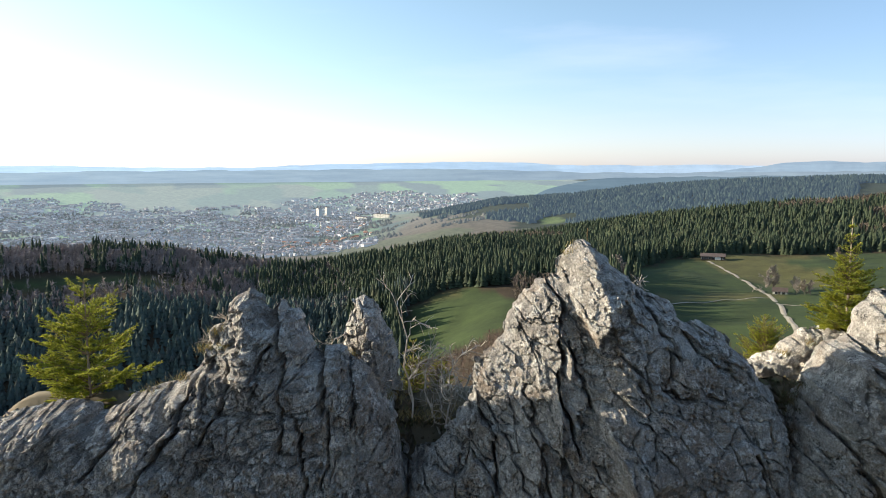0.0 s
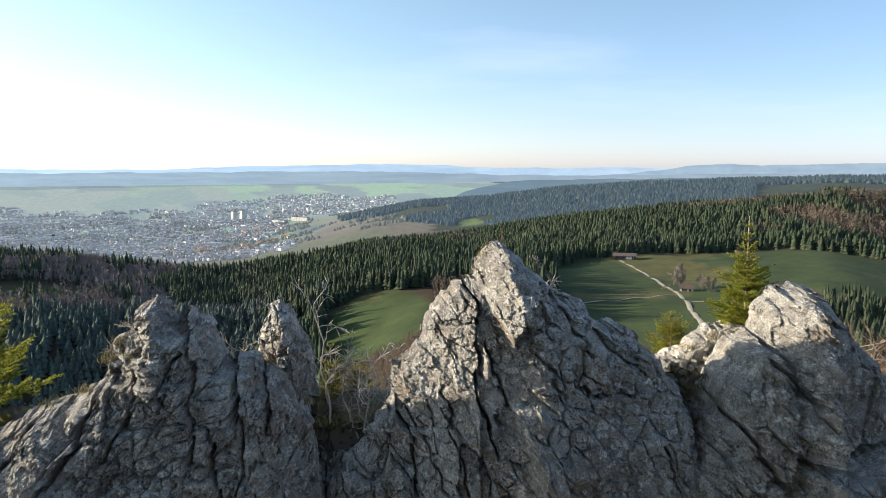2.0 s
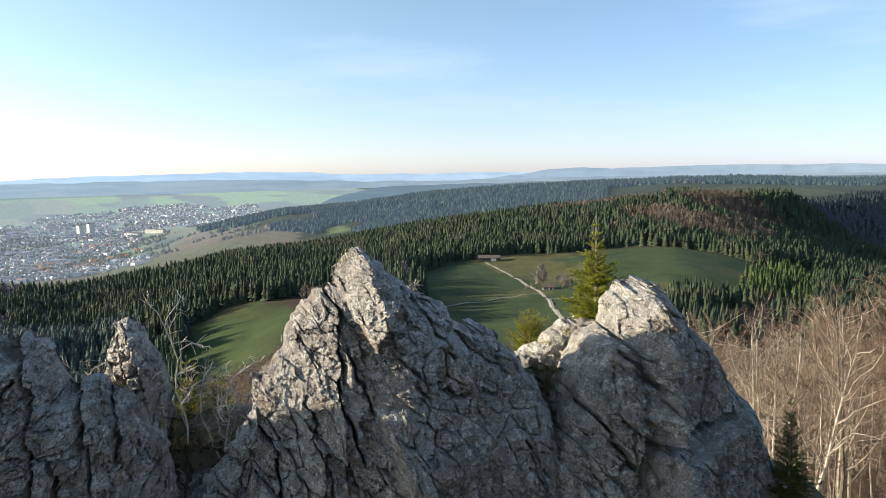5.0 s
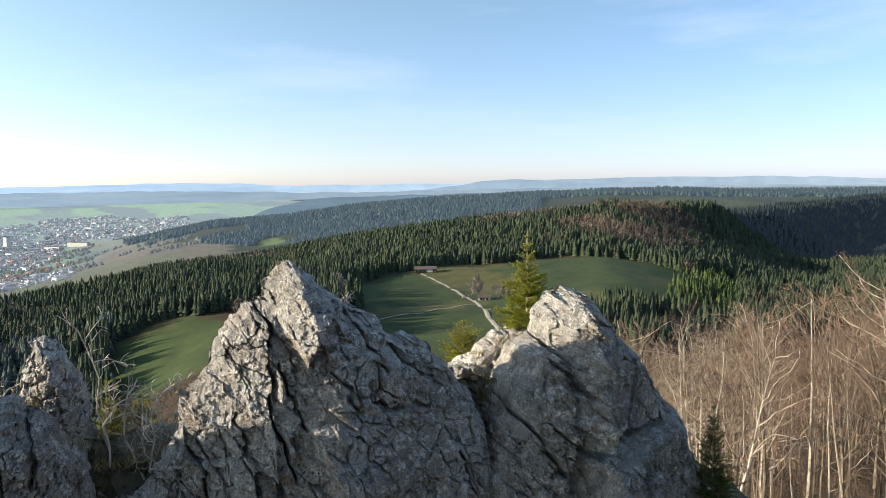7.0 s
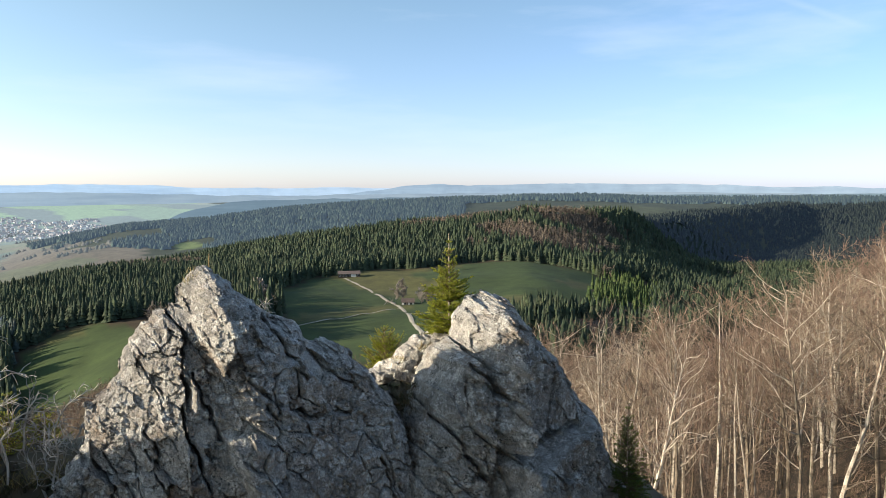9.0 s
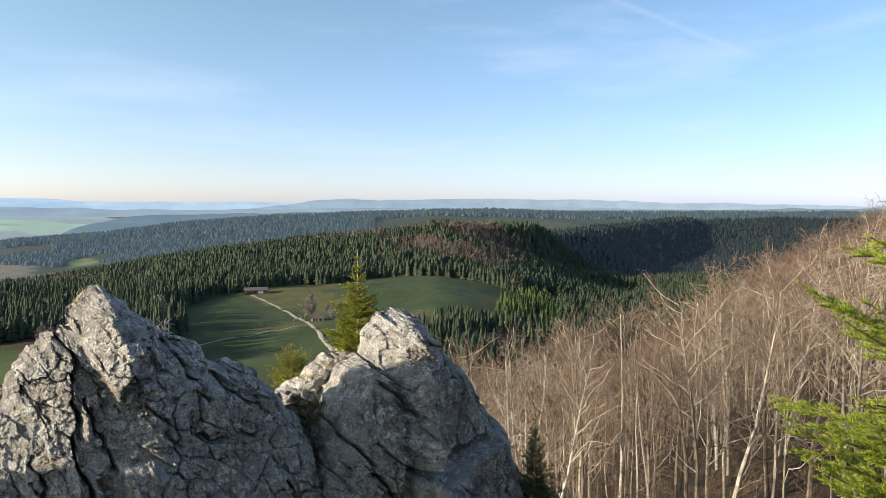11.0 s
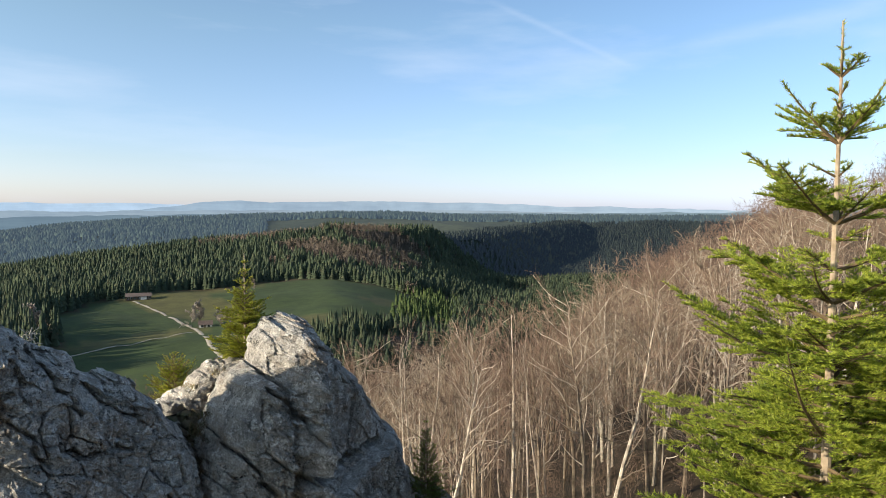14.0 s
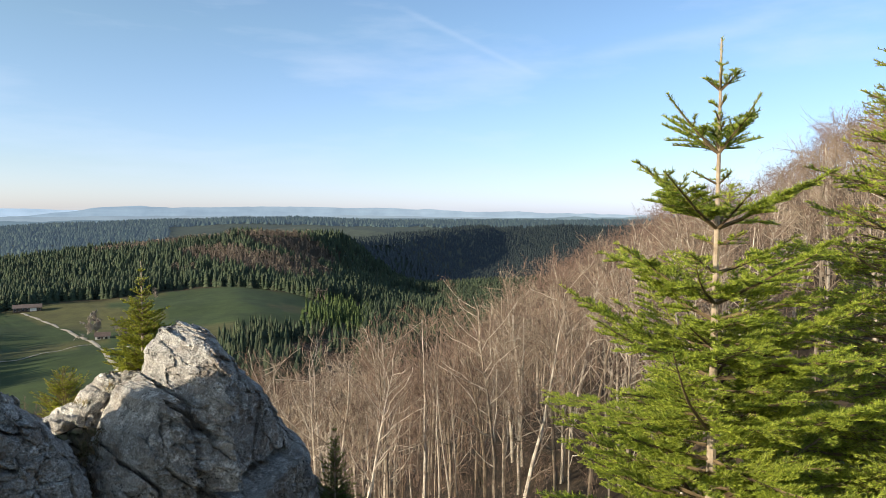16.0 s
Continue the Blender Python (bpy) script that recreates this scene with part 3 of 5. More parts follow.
def main_face(X, Z):
    left = slope(X, 0.3, 1.28, -0.42, 0.30)
    mid = slope(X, 1.30, 2.1, 0.16, 0.40)
    right = slope(X, 2.1, 2.5, 0.40, 0.30) - slope(X, 2.5, 4.2, 0, 0.35)
    f = np.where(X < 1.30, left, np.where(X < 2.1, mid, right)) + slope(Z, -2.2, -4.5, 0.0, 0.35)
    f = f + (0.26 + slope(X, 1.35, 2.0, -0.06, 0.20)) * np.clip(inside_distance(X, Z, FLAKE) / 0.05, 0, 1)
    # a thin splinter beside the crack, and the sharp rib below it
    f = f + 0.20 * np.clip((X - 1.33) / 0.06, 0, 1) * np.clip((1.45 - X) / 0.06, 0, 1) * np.clip((Z + 2.42) / 0.15, 0, 1) * np.clip((-1.92 - Z) / 0.15, 0, 1)
    rib = 1.72 + (-2.68 - Z) * 0.40
    return f + 0.30 * np.clip((X - rib + 0.09) / 0.09, 0, 1) * np.exp(-np.maximum(X - rib, 0) / 0.45) * np.clip((Z + 3.6) / 0.2, 0, 1) * np.clip((-2.60 - Z) / 0.15, 0, 1)


def left_face(X, Z):
    f = slope(X, -2.75, -2.3, -0.2, 0.30) * (Z > -2.4) + 0.2 * (Z <= -2.4) - slope(X, -2.0, -1.5, 0, 0.2) + slope(Z, -2.2, -4.2, 0.0, 0.18)
    return f + 0.15 * (Z < -2.35) + slope(X, -3.0, -3.3, 0, 0.2) - slope(X, -3.6, -4.9, 0, 0.35)


def block_face(X, Z):
    f = slope(X, 4.2, 5.0, 0.24, 0.30) + slope(Z, -2.12, -2.42, 0, 0.30) * (X < 5.6) + slope(X, 5.15, 5.58, -0.22, 0.20) * (X > 5.13) - slope(X, 5.58, 8.2, 0.0, 0.75)
    sl = -3.55 - (6.8 - X) * 0.28
    return f + 0.28 * np.clip((sl - Z) / 0.05, 0, 1) * np.clip((X - 5.3) / 0.2, 0, 1)


crag("rock_crag", "grey weathered limestone crag with twin blunt towers", LEFT, 8.5, left_face, seed=2, tilt=4, size=0.46, thick=0.4, broken=1.0, stretch=0.8, flat_plates=0.7, cracks=CRAG_CRACKS,
     calm=lambda X, Z: 1 - 0.45 * slope(X, -2.7, -2.4, 0, 1) * slope(Z, -2.3, -2.6, 0, 1),
     pieces=(("tower", lambda x, z: (x > -2.95) & (x < -1.98 - 0.3 * (z + 2)) & (z > -2.45)), ("side_tower", lambda x, z: (x < -1.52) & (x > -2.3) & (z > -2.45)), ("shelf", lambda x, z: x < -3.3)))
crag("rock_pinnacle", "small pale pointed limestone pinnacle", PINNACLE, 9.7, lambda X, Z: slope(X, -1.42, -0.98, -0.25, 0.40), thick=0.35, back=0.35, foot=-3.9, size=0.4, seed=3, pieces=(("tip", lambda x, z: z > -2.15),))
crag("rock_peak", "tall sharp limestone peak split by a dark crack", MAIN, 8.55, main_face, seed=4, tilt=25, cracks=PEAK_CRACKS, calm=lambda X, Z: 1 - 0.6 * slope(X, 2.0, 2.6, 0, 1) * slope(Z, -2.2, -2.7, 0, 1) - 0.5 * slope(X, 2.0, 1.7, 0, 1) * slope(Z, -2.9, -2.6, 0, 1),
     pieces=(("buttress", lambda x, z: (x < 1.31) & (z > -3.0)), ("flake", lambda x, z: (x < 2.1) & (z > -1.75 - 0.5 * (x - 1.6))), ("shoulder", lambda x, z: (x > 2.6) & (z > -2.6))))
# the block stands a little nearer than the line on which its shape was drawn
NEARER = 0.965
crag("rock_block", "massive grey limestone block with a sunlit top", [(x * NEARER, z * NEARER) for x, z in BLOCK], 8.85 * NEARER, lambda X, Z: block_face(X / NEARER, Z / NEARER), seed=5, tilt=12, size=0.55, edge=0.12,
     cracks=[([(x * NEARER, z * NEARER) for x, z in pts], wid, deep) for pts, wid, deep in BLOCK_CRACKS], calm=lambda X, Z: 1 - 0.6 * slope(X, 5.3, 5.7, 0, 1),
     pieces=(("slab", lambda x, z: (x > 5.2) & (z < -3.42 - (6.55 - x) * 0.28)), ("shoulder", lambda x, z: x < 4.86)))
crag("rock_ledge", "bright sunlit limestone ledge with a spruce on it", LEDGE, 9.9, lambda X, Z: 0.0 * X, thick=0.6, back=0.7, foot=-4.4, size=0.3, seed=6, material=PALE_STONE)


# ---- soil in the gaps between the rocks ----
def soil():
    m, n, l, b = mat("dark_soil", (0.05, 0.04, 0.03), 1.0)
    t = noise_node(n, l, 5.0, 7, 0.7)
    r = ramp_node(n, l, t.outputs[0], [(0.3, (0.06, 0.05, 0.034)), (0.5, (0.125, 0.10, 0.065)), (0.6, (0.085, 0.09, 0.04)), (0.72, (0.28, 0.23, 0.17))])
    l.new(r.outputs[0], b.inputs["Base Color"])
    bump_node(n, l, b, noise_node(n, l, 40.0, 6, 0.7).outputs[0], 1.0, 0.03)
    return m


SOIL = soil()
GULLY = [(3.55, -2.9), (3.85, -2.68), (4.2, -2.62), (4.5, -2.7), (4.75, -3.0)]
GAP = [(-1.35, -3.35), (-1.0, -2.95), (-0.6, -3.0), (-0.2, -3.3), (0.25, -3.25), (0.7, -3.0)]
crag("rock_rubble", "broken brownish limestone rubble filling the gap", [(-1.1, -3.6), (-0.75, -3.4), (-0.35, -3.62), (0.0, -3.6), (0.4, -3.4), (0.8, -3.2)], 9.0, lambda X, Z: slope(Z, -3.2, -5, 0, 0.3), thick=0.3, back=0.6, size=0.28, seed=12, tilt=5)
for outline, yc, seed in ((GULLY, 8.78, 8), (GAP, 9.35, 9)):
    tagged(crag("soil_bank", "", outline, yc, lambda X, Z: slope(Z, -2.6, -5, 0, 0.1), thick=0.3, back=0.8, h=0.03, size=0.25, seed=seed, material=SOIL),
           "dark mossy soil bank wedged between the limestone crags", "soil", "soil banks between the crags")


# ---- branching ----
def tubes(p0, p1, r0, r1, sides=3):
    """Tapered tubes from many segments, as vertices and quads."""
    p0, p1, r0, r1 = np.asarray(p0), np.asarray(p1), np.asarray(r0), np.asarray(r1)
    w = p1 - p0
    w = w / (np.linalg.norm(w, axis=1, keepdims=True) + 1e-9)
    ref = np.where(np.abs(w[:, 2:3]) > 0.9, np.array([[1.0, 0, 0]]), np.array([[0, 0, 1.0]]))
    u = np.cross(w, ref)
    u /= np.linalg.norm(u, axis=1, keepdims=True)
    v = np.cross(w, u)
    V = []
    for p, r in ((p0, r0), (p1, r1)):
        for k in range(sides):
            a = 2 * math.pi * k / sides
            V.append(p + r[:, None] * (math.cos(a) * u + math.sin(a) * v))
    n = len(p0)
    V = np.stack(V, 1).reshape(-1, 3)
    b = np.arange(n)[:, None] * (2 * sides)
    F = [np.concatenate([b + k, b + (k + 1) % sides, b + sides + (k + 1) % sides, b + sides + k], 1) for k in range(sides)]
    return V, np.concatenate(F)


def blades(p0, p1, wid):
    """Thin tapered triangles, one a segment."""
    w = p1 - p0
    rng = np.random.default_rng(len(p0))
    u = np.cross(w, rng.normal(size=w.shape))
    u /= np.linalg.norm(u, axis=1, keepdims=True) + 1e-9
    V = np.stack([p0 - u * wid[:, None], p0 + u * wid[:, None], p1], 1).reshape(-1, 3)
    return V, np.arange(len(V)).reshape(-1, 3)


class Wood:
    """Collects segments by level."""

    def __init__(self, seed):
        self.rng = np.random.default_rng(seed)
        self.seg = []

    def limb(self, p, way, length, r0, r1, steps, level, wander=0.15, lift=0.0):
        pts, p, way = [], np.array(p, float), np.array(way, float)
        for k in range(steps):
            way = way + self.rng.normal(0, wander, 3) + np.array([0, 0, lift])
            way /= np.linalg.norm(way)
            q = p + way * length / steps
            a, b = r0 + (r1 - r0) * k / steps, r0 + (r1 - r0) * (k + 1) / steps
            self.seg.append((p, q, a, b, level))
            pts.append((p, q, way.copy()))
            p = q
        return pts

    def arrays(self, levels):
        s = [g for g in self.seg if g[4] in levels]
        return np.array([g[0] for g in s]), np.array([g[1] for g in s]), np.array([g[2] for g in s]), np.array([g[3] for g in s])


def sideways(rng, way, angle):
    """A way that leaves the given one at that angle."""
    u = np.cross(way, rng.normal(size=3))
    u /= np.linalg.norm(u) + 1e-9
    return way * math.cos(angle) + u * math.sin(angle)


def beech(seed, H, limbs, subs, twigs, low=0.30):
    """A leafless beech: straight stem, limbs that rise steeply, and sprays of fine twigs."""
    w = Wood(seed)
    r = w.rng
    n = 11
    trunk = w.limb((0, 0, -0.4), (r.normal(0, 0.03), r.normal(0, 0.03), 1), H * 0.86, H * 0.0092, 0.016, n, 0, 0.055, 0.04)
    for i in range(limbs):
        f = low + (0.97 - low) * (i / limbs) ** 0.85
        p, q, way = trunk[min(int(f * n), n - 1)]
        at = p + (q - p) * r.uniform()
        L = H * (0.34 - 0.24 * (f - 0.3)) * r.uniform(0.55, 1.2)
        limb = w.limb(at, sideways(r, way, r.uniform(0.5, 1.15)), L, H * 0.0030 * (1.3 - f), 0.009, 5, 1, 0.22, 0.08)
        for j in range(subs):
            p, q, way = limb[min(1 + int(j * 4 / subs), 4)]
            at = p + (q - p) * r.uniform()
            sub = w.limb(at, sideways(r, way, r.uniform(0.4, 1.0)), L * r.uniform(0.22, 0.45), 0.010, 0.005, 2, 2, 0.28, 0.04)
            for m in range(twigs):
                p, q, way = sub[m % 2]
                w.limb(p + (q - p) * r.uniform(0.1, 1), sideways(r, way, r.uniform(0.3, 1.2)), L * r.uniform(0.10, 0.24), 0.0065, 0.003, 1, 3, 0.15, 0.03)
    return w


def bark(name, dark, light, scale=4.0, vary=0.3):
    m, n, l, b = mat(name, dark, 0.9)
    t = noise_node(n, l, scale, 6, 0.7)
    r = ramp_node(n, l, t.outputs[0], [(0.35, dark), (0.65, light)])
    o = n.new("ShaderNodeObjectInfo")
    v = ramp_node(n, l, o.outputs["Random"], [(0.0, (1 - vary, 1 - 1.1 * vary, 1 - 1.2 * vary)), (1.0, (1 + 0.7 * vary,) * 3)])
    l.new(mix_node(n, l, 1.0, r.outputs[0], v.outputs[0], "MULTIPLY"), b.inputs["Base Color"])
    bump_node(n, l, b, t.outputs[0], 0.5, 0.02)
    return m


BEECH_BARK = bark("beech_bark", (0.155, 0.131, 0.102), (0.48, 0.42, 0.34), 2.5, 0.6)
BEECH_TWIG = bark("beech_twig", (0.12, 0.083, 0.060), (0.25, 0.175, 0.127), 1.0)
PALE_TWIG = bark("pale_twig", (0.21, 0.17, 0.125), (0.38, 0.315, 0.235), 1.0)


def slivers(p0, p1, wid):
    """Thin four-cornered twigs, one a segment."""
    w = p1 - p0
    r = np.random.default_rng(len(p0) + 1)
    u = np.cross(w, r.normal(size=w.shape))
    u *= wid[:, None] / (np.linalg.norm(u, axis=1, keepdims=True) + 1e-9)
    V = np.stack([p0 - u, p0 + u, p1 + 0.4 * u, p1 - 0.4 * u], 1).reshape(-1, 3)
    return V, np.arange(len(V)).reshape(-1, 4)


def bare_tree(seed, H, limbs, subs, twigs, twig_mat, low=0.30):
    top = new("beech_tree")
    w = beech(seed, H, limbs, subs, twigs, low)
    V, F = tubes(*w.arrays((0,)), sides=6)
    mesh_object("trunk", V, F, BEECH_BARK, top)
    V, F = tubes(*w.arrays((1,)), sides=4)
    tagged(mesh_object("branchwork", V, F, BEECH_BARK, top, "bare rising limbs"), kind="stuff")
    V, F = tubes(*w.arrays((2,)), sides=3)
    p0, p1, a, b = w.arrays((3,))
    V2, F2 = slivers(p0, p1, a)
    tagged(mesh_object("crown", np.concatenate([V, V2]), np.concatenate([F, F2 + len(V)]), twig_mat, top, "fine leafless reddish-brown twigs"), kind="stuff")
    return top


CANOPY = np.array([(30, -11.5), (34, -10.6), (37, -9.9), (41, -9.1), (45, -8.2), (48, -6.5), (52, -5.3), (54, -5.4), (58, -2.8), (63, -1.8), (66, -0.3), (69, 2.2), (74, 2.6), (78, 5.0), (80, 7.5), (97, 12)])


def canopy(az, d, ground_z, rng):
    """How tall a tree may grow there to end below the crown line of the slope."""
    return np.tan(np.radians(np.interp(az, CANOPY[:, 0], CANOPY[:, 1]) + rng.uniform(-1.2, 0.6, np.shape(az)))) * d - ground_z


protos = [bare_tree(40 + k, 12.0, 19, 7, 6, PALE_TWIG if k == 2 else BEECH_TWIG) for k in range(4)]
slim = [bare_tree(140 + k, 12.0, 9, 4, 5, BEECH_TWIG, 0.5) for k in range(3)]
rng = np.random.default_rng(12)
spots = []
tries = 0
while len(spots) < 300 and tries < 30000:
    tries += 1
    az = rng.uniform(37, 96)
    d = math.sqrt(rng.uniform(20 ** 2, 75 ** 2))
    if az > 58 and d < 24 or az > 74 and d < 30 or az < 41 and d < 34:
        continue
    x, y = polar(az, d)
    if all((x - a) ** 2 + (y - b) ** 2 > 1.7 ** 2 for a, b in spots):
        spots.append((x, y))
planted = []
for k, (x, y) in enumerate(spots):
    thin = k % 5 in (1, 3)
    src = slim[k % 3] if thin else protos[k % 4]
    az, d = math.degrees(math.atan2(x, y)), math.hypot(x, y)
    s = min(rng.uniform(0.95, 1.35), max(0.35, float(canopy(az, d, land1(x, y), rng)) / 11.5))
    m = pose(x, y, land1(x, y) - 0.1, rng.normal(0, 2.5), rng.normal(0, 2.5), rng.uniform(0, 360))
    if src not in planted:
        planted.append(src)
        tree = src
        tree.matrix_basis = m
    else:
        tree = copy_thing(src, m)
    s = s * rng.uniform(0.7, 0.95) if thin else s
    tree.scale = (0.6 * s, 0.6 * s, s) if thin else (max(s, 0.7), max(s, 0.7), s)
    tagged(tree, "thin young leafless beech pole among taller trunks" if thin else "slender leafless beech with pale grey trunk on the slope", "tree", "leafless beeches on the slope")


# ---- woods too many to count ----
def conifers(name, label, x, y, hgt, rad, tiers, sides, material, seed):
    """Many far conifers as one mesh of ragged, drooping tiers."""
    rng = np.random.default_rng(seed)
    n = len(x)
    z = land(x, y) - 0.3
    V, F, base = [], [], 0
    for t in range(tiers):
        lo = 0.06 + 0.88 * t / tiers
        hi = 1.0 if t == tiers - 1 else min(0.97, lo + 1.45 / tiers)
        r = rad * (1 - lo) ** 0.8
        a0 = rng.uniform(0, 6.28, n)
        ring = []
        for k in range(sides):
            a = a0 + 2 * math.pi * k / sides + rng.normal(0, 0.2, n)
            out = k % 2 == 0
            rr = r * rng.uniform(0.95, 1.35, n) if out else r * rng.uniform(0.55, 0.85, n)
            ring.append(np.stack([x + np.cos(a) * rr, y + np.sin(a) * rr, z + hgt * (lo + rng.uniform(-0.04, 0.02, n) - (0.03 if out else 0))], 1))
        tip = np.stack([x + rng.normal(0, 0.12, n), y + rng.normal(0, 0.12, n), z + hgt * hi], 1)
        V.append(np.stack([*ring, tip], 1).reshape(-1, 3))
        b = base + np.arange(n) * (sides + 1)
        for k in range(sides):
            F.append(np.stack([b + k, b + (k + 1) % sides, b + sides], 1))
        base += n * (sides + 1)
    ob = mesh_object(name, np.concatenate(V), np.concatenate(F), material)
    smooth_shade(ob)
    return tagged(ob, label, "woods", kind="stuff")


def bare_woods(name, label, x, y, scale, proto_segs, material, seed):
    """Many far leafless trees as one mesh of thin blades."""
    rng = np.random.default_rng(seed)
    z = land(x, y) - 0.2
    P0, P1, W = [], [], []
    pick = rng.integers(0, len(proto_segs), len(x))
    turn = rng.uniform(0, 2 * math.pi, len(x))
    for k, (p0, p1, wid) in enumerate(proto_segs):
        i = np.flatnonzero(pick == k)
        c, s, sc = np.cos(turn[i])[:, None], np.sin(turn[i])[:, None], scale[i][:, None]
        for p, out in ((p0, P0), (p1, P1)):
            out.append(np.stack([x[i][:, None] + sc * (c * p[:, 0] - s * p[:, 1]), y[i][:, None] + sc * (s * p[:, 0] + c * p[:, 1]), z[i][:, None] + sc * p[:, 2]], -1).reshape(-1, 3))
        W.append((sc * wid[None, :]).ravel())
    V, F = blades(np.concatenate(P0), np.concatenate(P1), np.concatenate(W))
    ob = mesh_object(name, V, F, material)
    return tagged(ob, label, "woods", kind="stuff")


def scatter(az0, az1, d0, d1, spacing, seed, keep):
    rng = np.random.default_rng(seed)
    n = int(radians(az1 - az0) * (d1 * d1 - d0 * d0) / 2 / spacing ** 2)
    az = rng.uniform(az0, az1, n)
    d = np.sqrt(rng.uniform(d0 * d0, d1 * d1, n))
    x, y = polar(az, d)
    k = keep(az, d, x, y)
    return x[k], y[k], rng


def patch(x, y, size, seed):
    return vnoise(np.stack([x / size, y / size, 0 * x], 1), seed)


LOW = []
for k in range(4):
    w = beech(70 + k, 13, 13, 4, 3)
    p0, p1, a, b = w.arrays((0, 1, 2, 3))
    LOW.append((p0, p1, np.maximum(a, 0.022)))
FARLOW = []
for k in range(3):
    w = beech(80 + k, 13, 8, 2, 0)
    p0, p1, a, b = w.arrays((0, 1, 2, 3))
    FARLOW.append((p0, p1, np.maximum(a, 0.13)))
MINI = []
for k in range(4):
    w = Wood(60 + k)
    r = w.rng
    trunk = w.limb((0, 0, 0), (0, 0, 1), 9.5, 0.16, 0.05, 3, 0, 0.05)
    for j in range(19):
        p, q, way = trunk[min(2, 1 + j // 8)]
        w.limb(p + (q - p) * r.uniform(), sideways(r, way, r.uniform(0.35, 1.15)), r.uniform(2.0, 4.2), 0.34, 0.03, 1, 1, 0.05)
    p0, p1, a, b = w.arrays((0, 1))
    MINI.append((p0, p1, a))
# grey bark, lightened further to stand in for haze on the left hill
GREY_HAZED_WOODS = bark("grey_hazed_bare_woods", (0.20, 0.168, 0.155), (0.34, 0.288, 0.265), 0.08)
BROWN_WOODS = bark("brown_bare_woods", (0.115, 0.092, 0.070), (0.20, 0.162, 0.125), 0.08)
# needle colour lifted and blued to paint the left slope's sunward haze
HAZED_NEEDLES = island_mat("hazed_spruce_needles", [(0.062, 0.086, 0.080), (0.074, 0.10, 0.087), (0.085, 0.107, 0.085), (0.092, 0.10, 0.088)], stand=0.35)
WOODS_BARE = bark("bare_woods", (0.12, 0.080, 0.063), (0.275, 0.19, 0.147), 0.12)
x, y, rng = scatter(34, 97, 75, 240, 4.3, 31, lambda az, d, x, y: (az > 52) | (d < 90 + 110 * (az - 34) / 18))
bare_woods("beech_woods", "leafless reddish-brown beech woods covering the slope", x, y, np.clip(canopy(np.degrees(np.arctan2(x, y)), np.hypot(x, y), land(x, y), rng) / 12.5, 0.4, 1.25), LOW, WOODS_BARE, 32)
x, y, rng = scatter(32, 80, 15, 62, 1.55, 30, lambda az, d, x, y: (az < 62) | (d > 30))
bare_woods("beech_saplings", "leafless brown brushwood between the beech trunks", x, y, rng.uniform(0.14, 0.34, len(x)), [(p, q, w * 0.6) for p, q, w in LOW], BEECH_TWIG, 29)
x, y, rng = scatter(-48, 40, 28, 345, 5.2, 33, lambda az, d, x, y: ~meadow(x, y, 1.02) & ((az > -9) | ((patch(x, y, 40, 4) > 0.3) & (d < 150))) & (d < 345 - 4.0 * np.maximum(az - 18, 0)))
bare_woods("thicket_woods", "leafless brown thicket below the rocks", x, y, rng.uniform(0.35, 0.75, len(x)), FARLOW, WOODS_BARE, 34)
x, y, rng = scatter(-9, 13, 120, 350, 3.4, 43, lambda az, d, x, y: ~meadow(x, y, 1.02))
bare_woods("thicket_woods", "dense leafless brown thicket below the meadow", x, y, rng.uniform(0.3, 0.65, len(x)), FARLOW, WOODS_BARE, 44)
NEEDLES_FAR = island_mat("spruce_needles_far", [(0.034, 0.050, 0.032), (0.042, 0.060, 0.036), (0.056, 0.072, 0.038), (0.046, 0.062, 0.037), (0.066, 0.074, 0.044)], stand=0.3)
# spruce green darkened for the ridge's shade, with a faint blue haze emission
SHADED_RIDGE_NEEDLES = island_mat("shaded_ridge_needles", [(0.014, 0.020, 0.019), (0.019, 0.027, 0.023), (0.027, 0.035, 0.026)], stand=0.3)
b = SHADED_RIDGE_NEEDLES.node_tree.nodes["Principled BSDF"]
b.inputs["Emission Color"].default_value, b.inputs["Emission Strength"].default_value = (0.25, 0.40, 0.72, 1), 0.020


def spruce_here(az, d, x, y):
    k = ~meadow(x, y, 1.04) & ((az > -20) | (d < 560) | (d > 612))
    k &= (d > 480) | (az < -3.2) | ((az > 5.5) & (az < 15.5) & (d > 385))
    k &= ~((az > 33) & (d < 640)) & ~((az > 42) & (d < 700)) & ((az < 47) | (land(x, y) > -126)) & (az < 62)
    brown = ((patch(x, y, 110, 9) > 0.32) & ((az > -8) | (d < 300))) | ((az > 30) & (az < 41) & (d > 760) & (patch(x, y, 60, 6) > -0.2)) | ((az < -13 + 5 * patch(x, y, 50, 19)) & (d > 520 + 40 * patch(x, y, 35, 20)) & (patch(x, y, 14, 6) > -0.25))
    return k, brown


x, y, rng = scatter(-45, -3, 110, 545, 4.2, 35, lambda az, d, x, y: spruce_here(az, d, x, y)[0] & ~spruce_here(az, d, x, y)[1])
conifers("young_woods", "young dark spruce woods on the shaded slope", x, y, rng.uniform(7, 14, len(x)), rng.uniform(2.7, 4.0, len(x)), 4, 6, HAZED_NEEDLES, 36)
x, y, rng = scatter(-45, 58, 380, 700, 4.1, 5, lambda az, d, x, y: ((az > -3) | (d > 545)) & spruce_here(az, d, x, y)[0] & ~spruce_here(az, d, x, y)[1])
conifers("spruce_woods", "dense dark spruce woods on the hills", x, y, rng.uniform(8, 17.5, len(x)), rng.uniform(2.6, 4.0, len(x)), 6, 6, NEEDLES_FAR, 6)
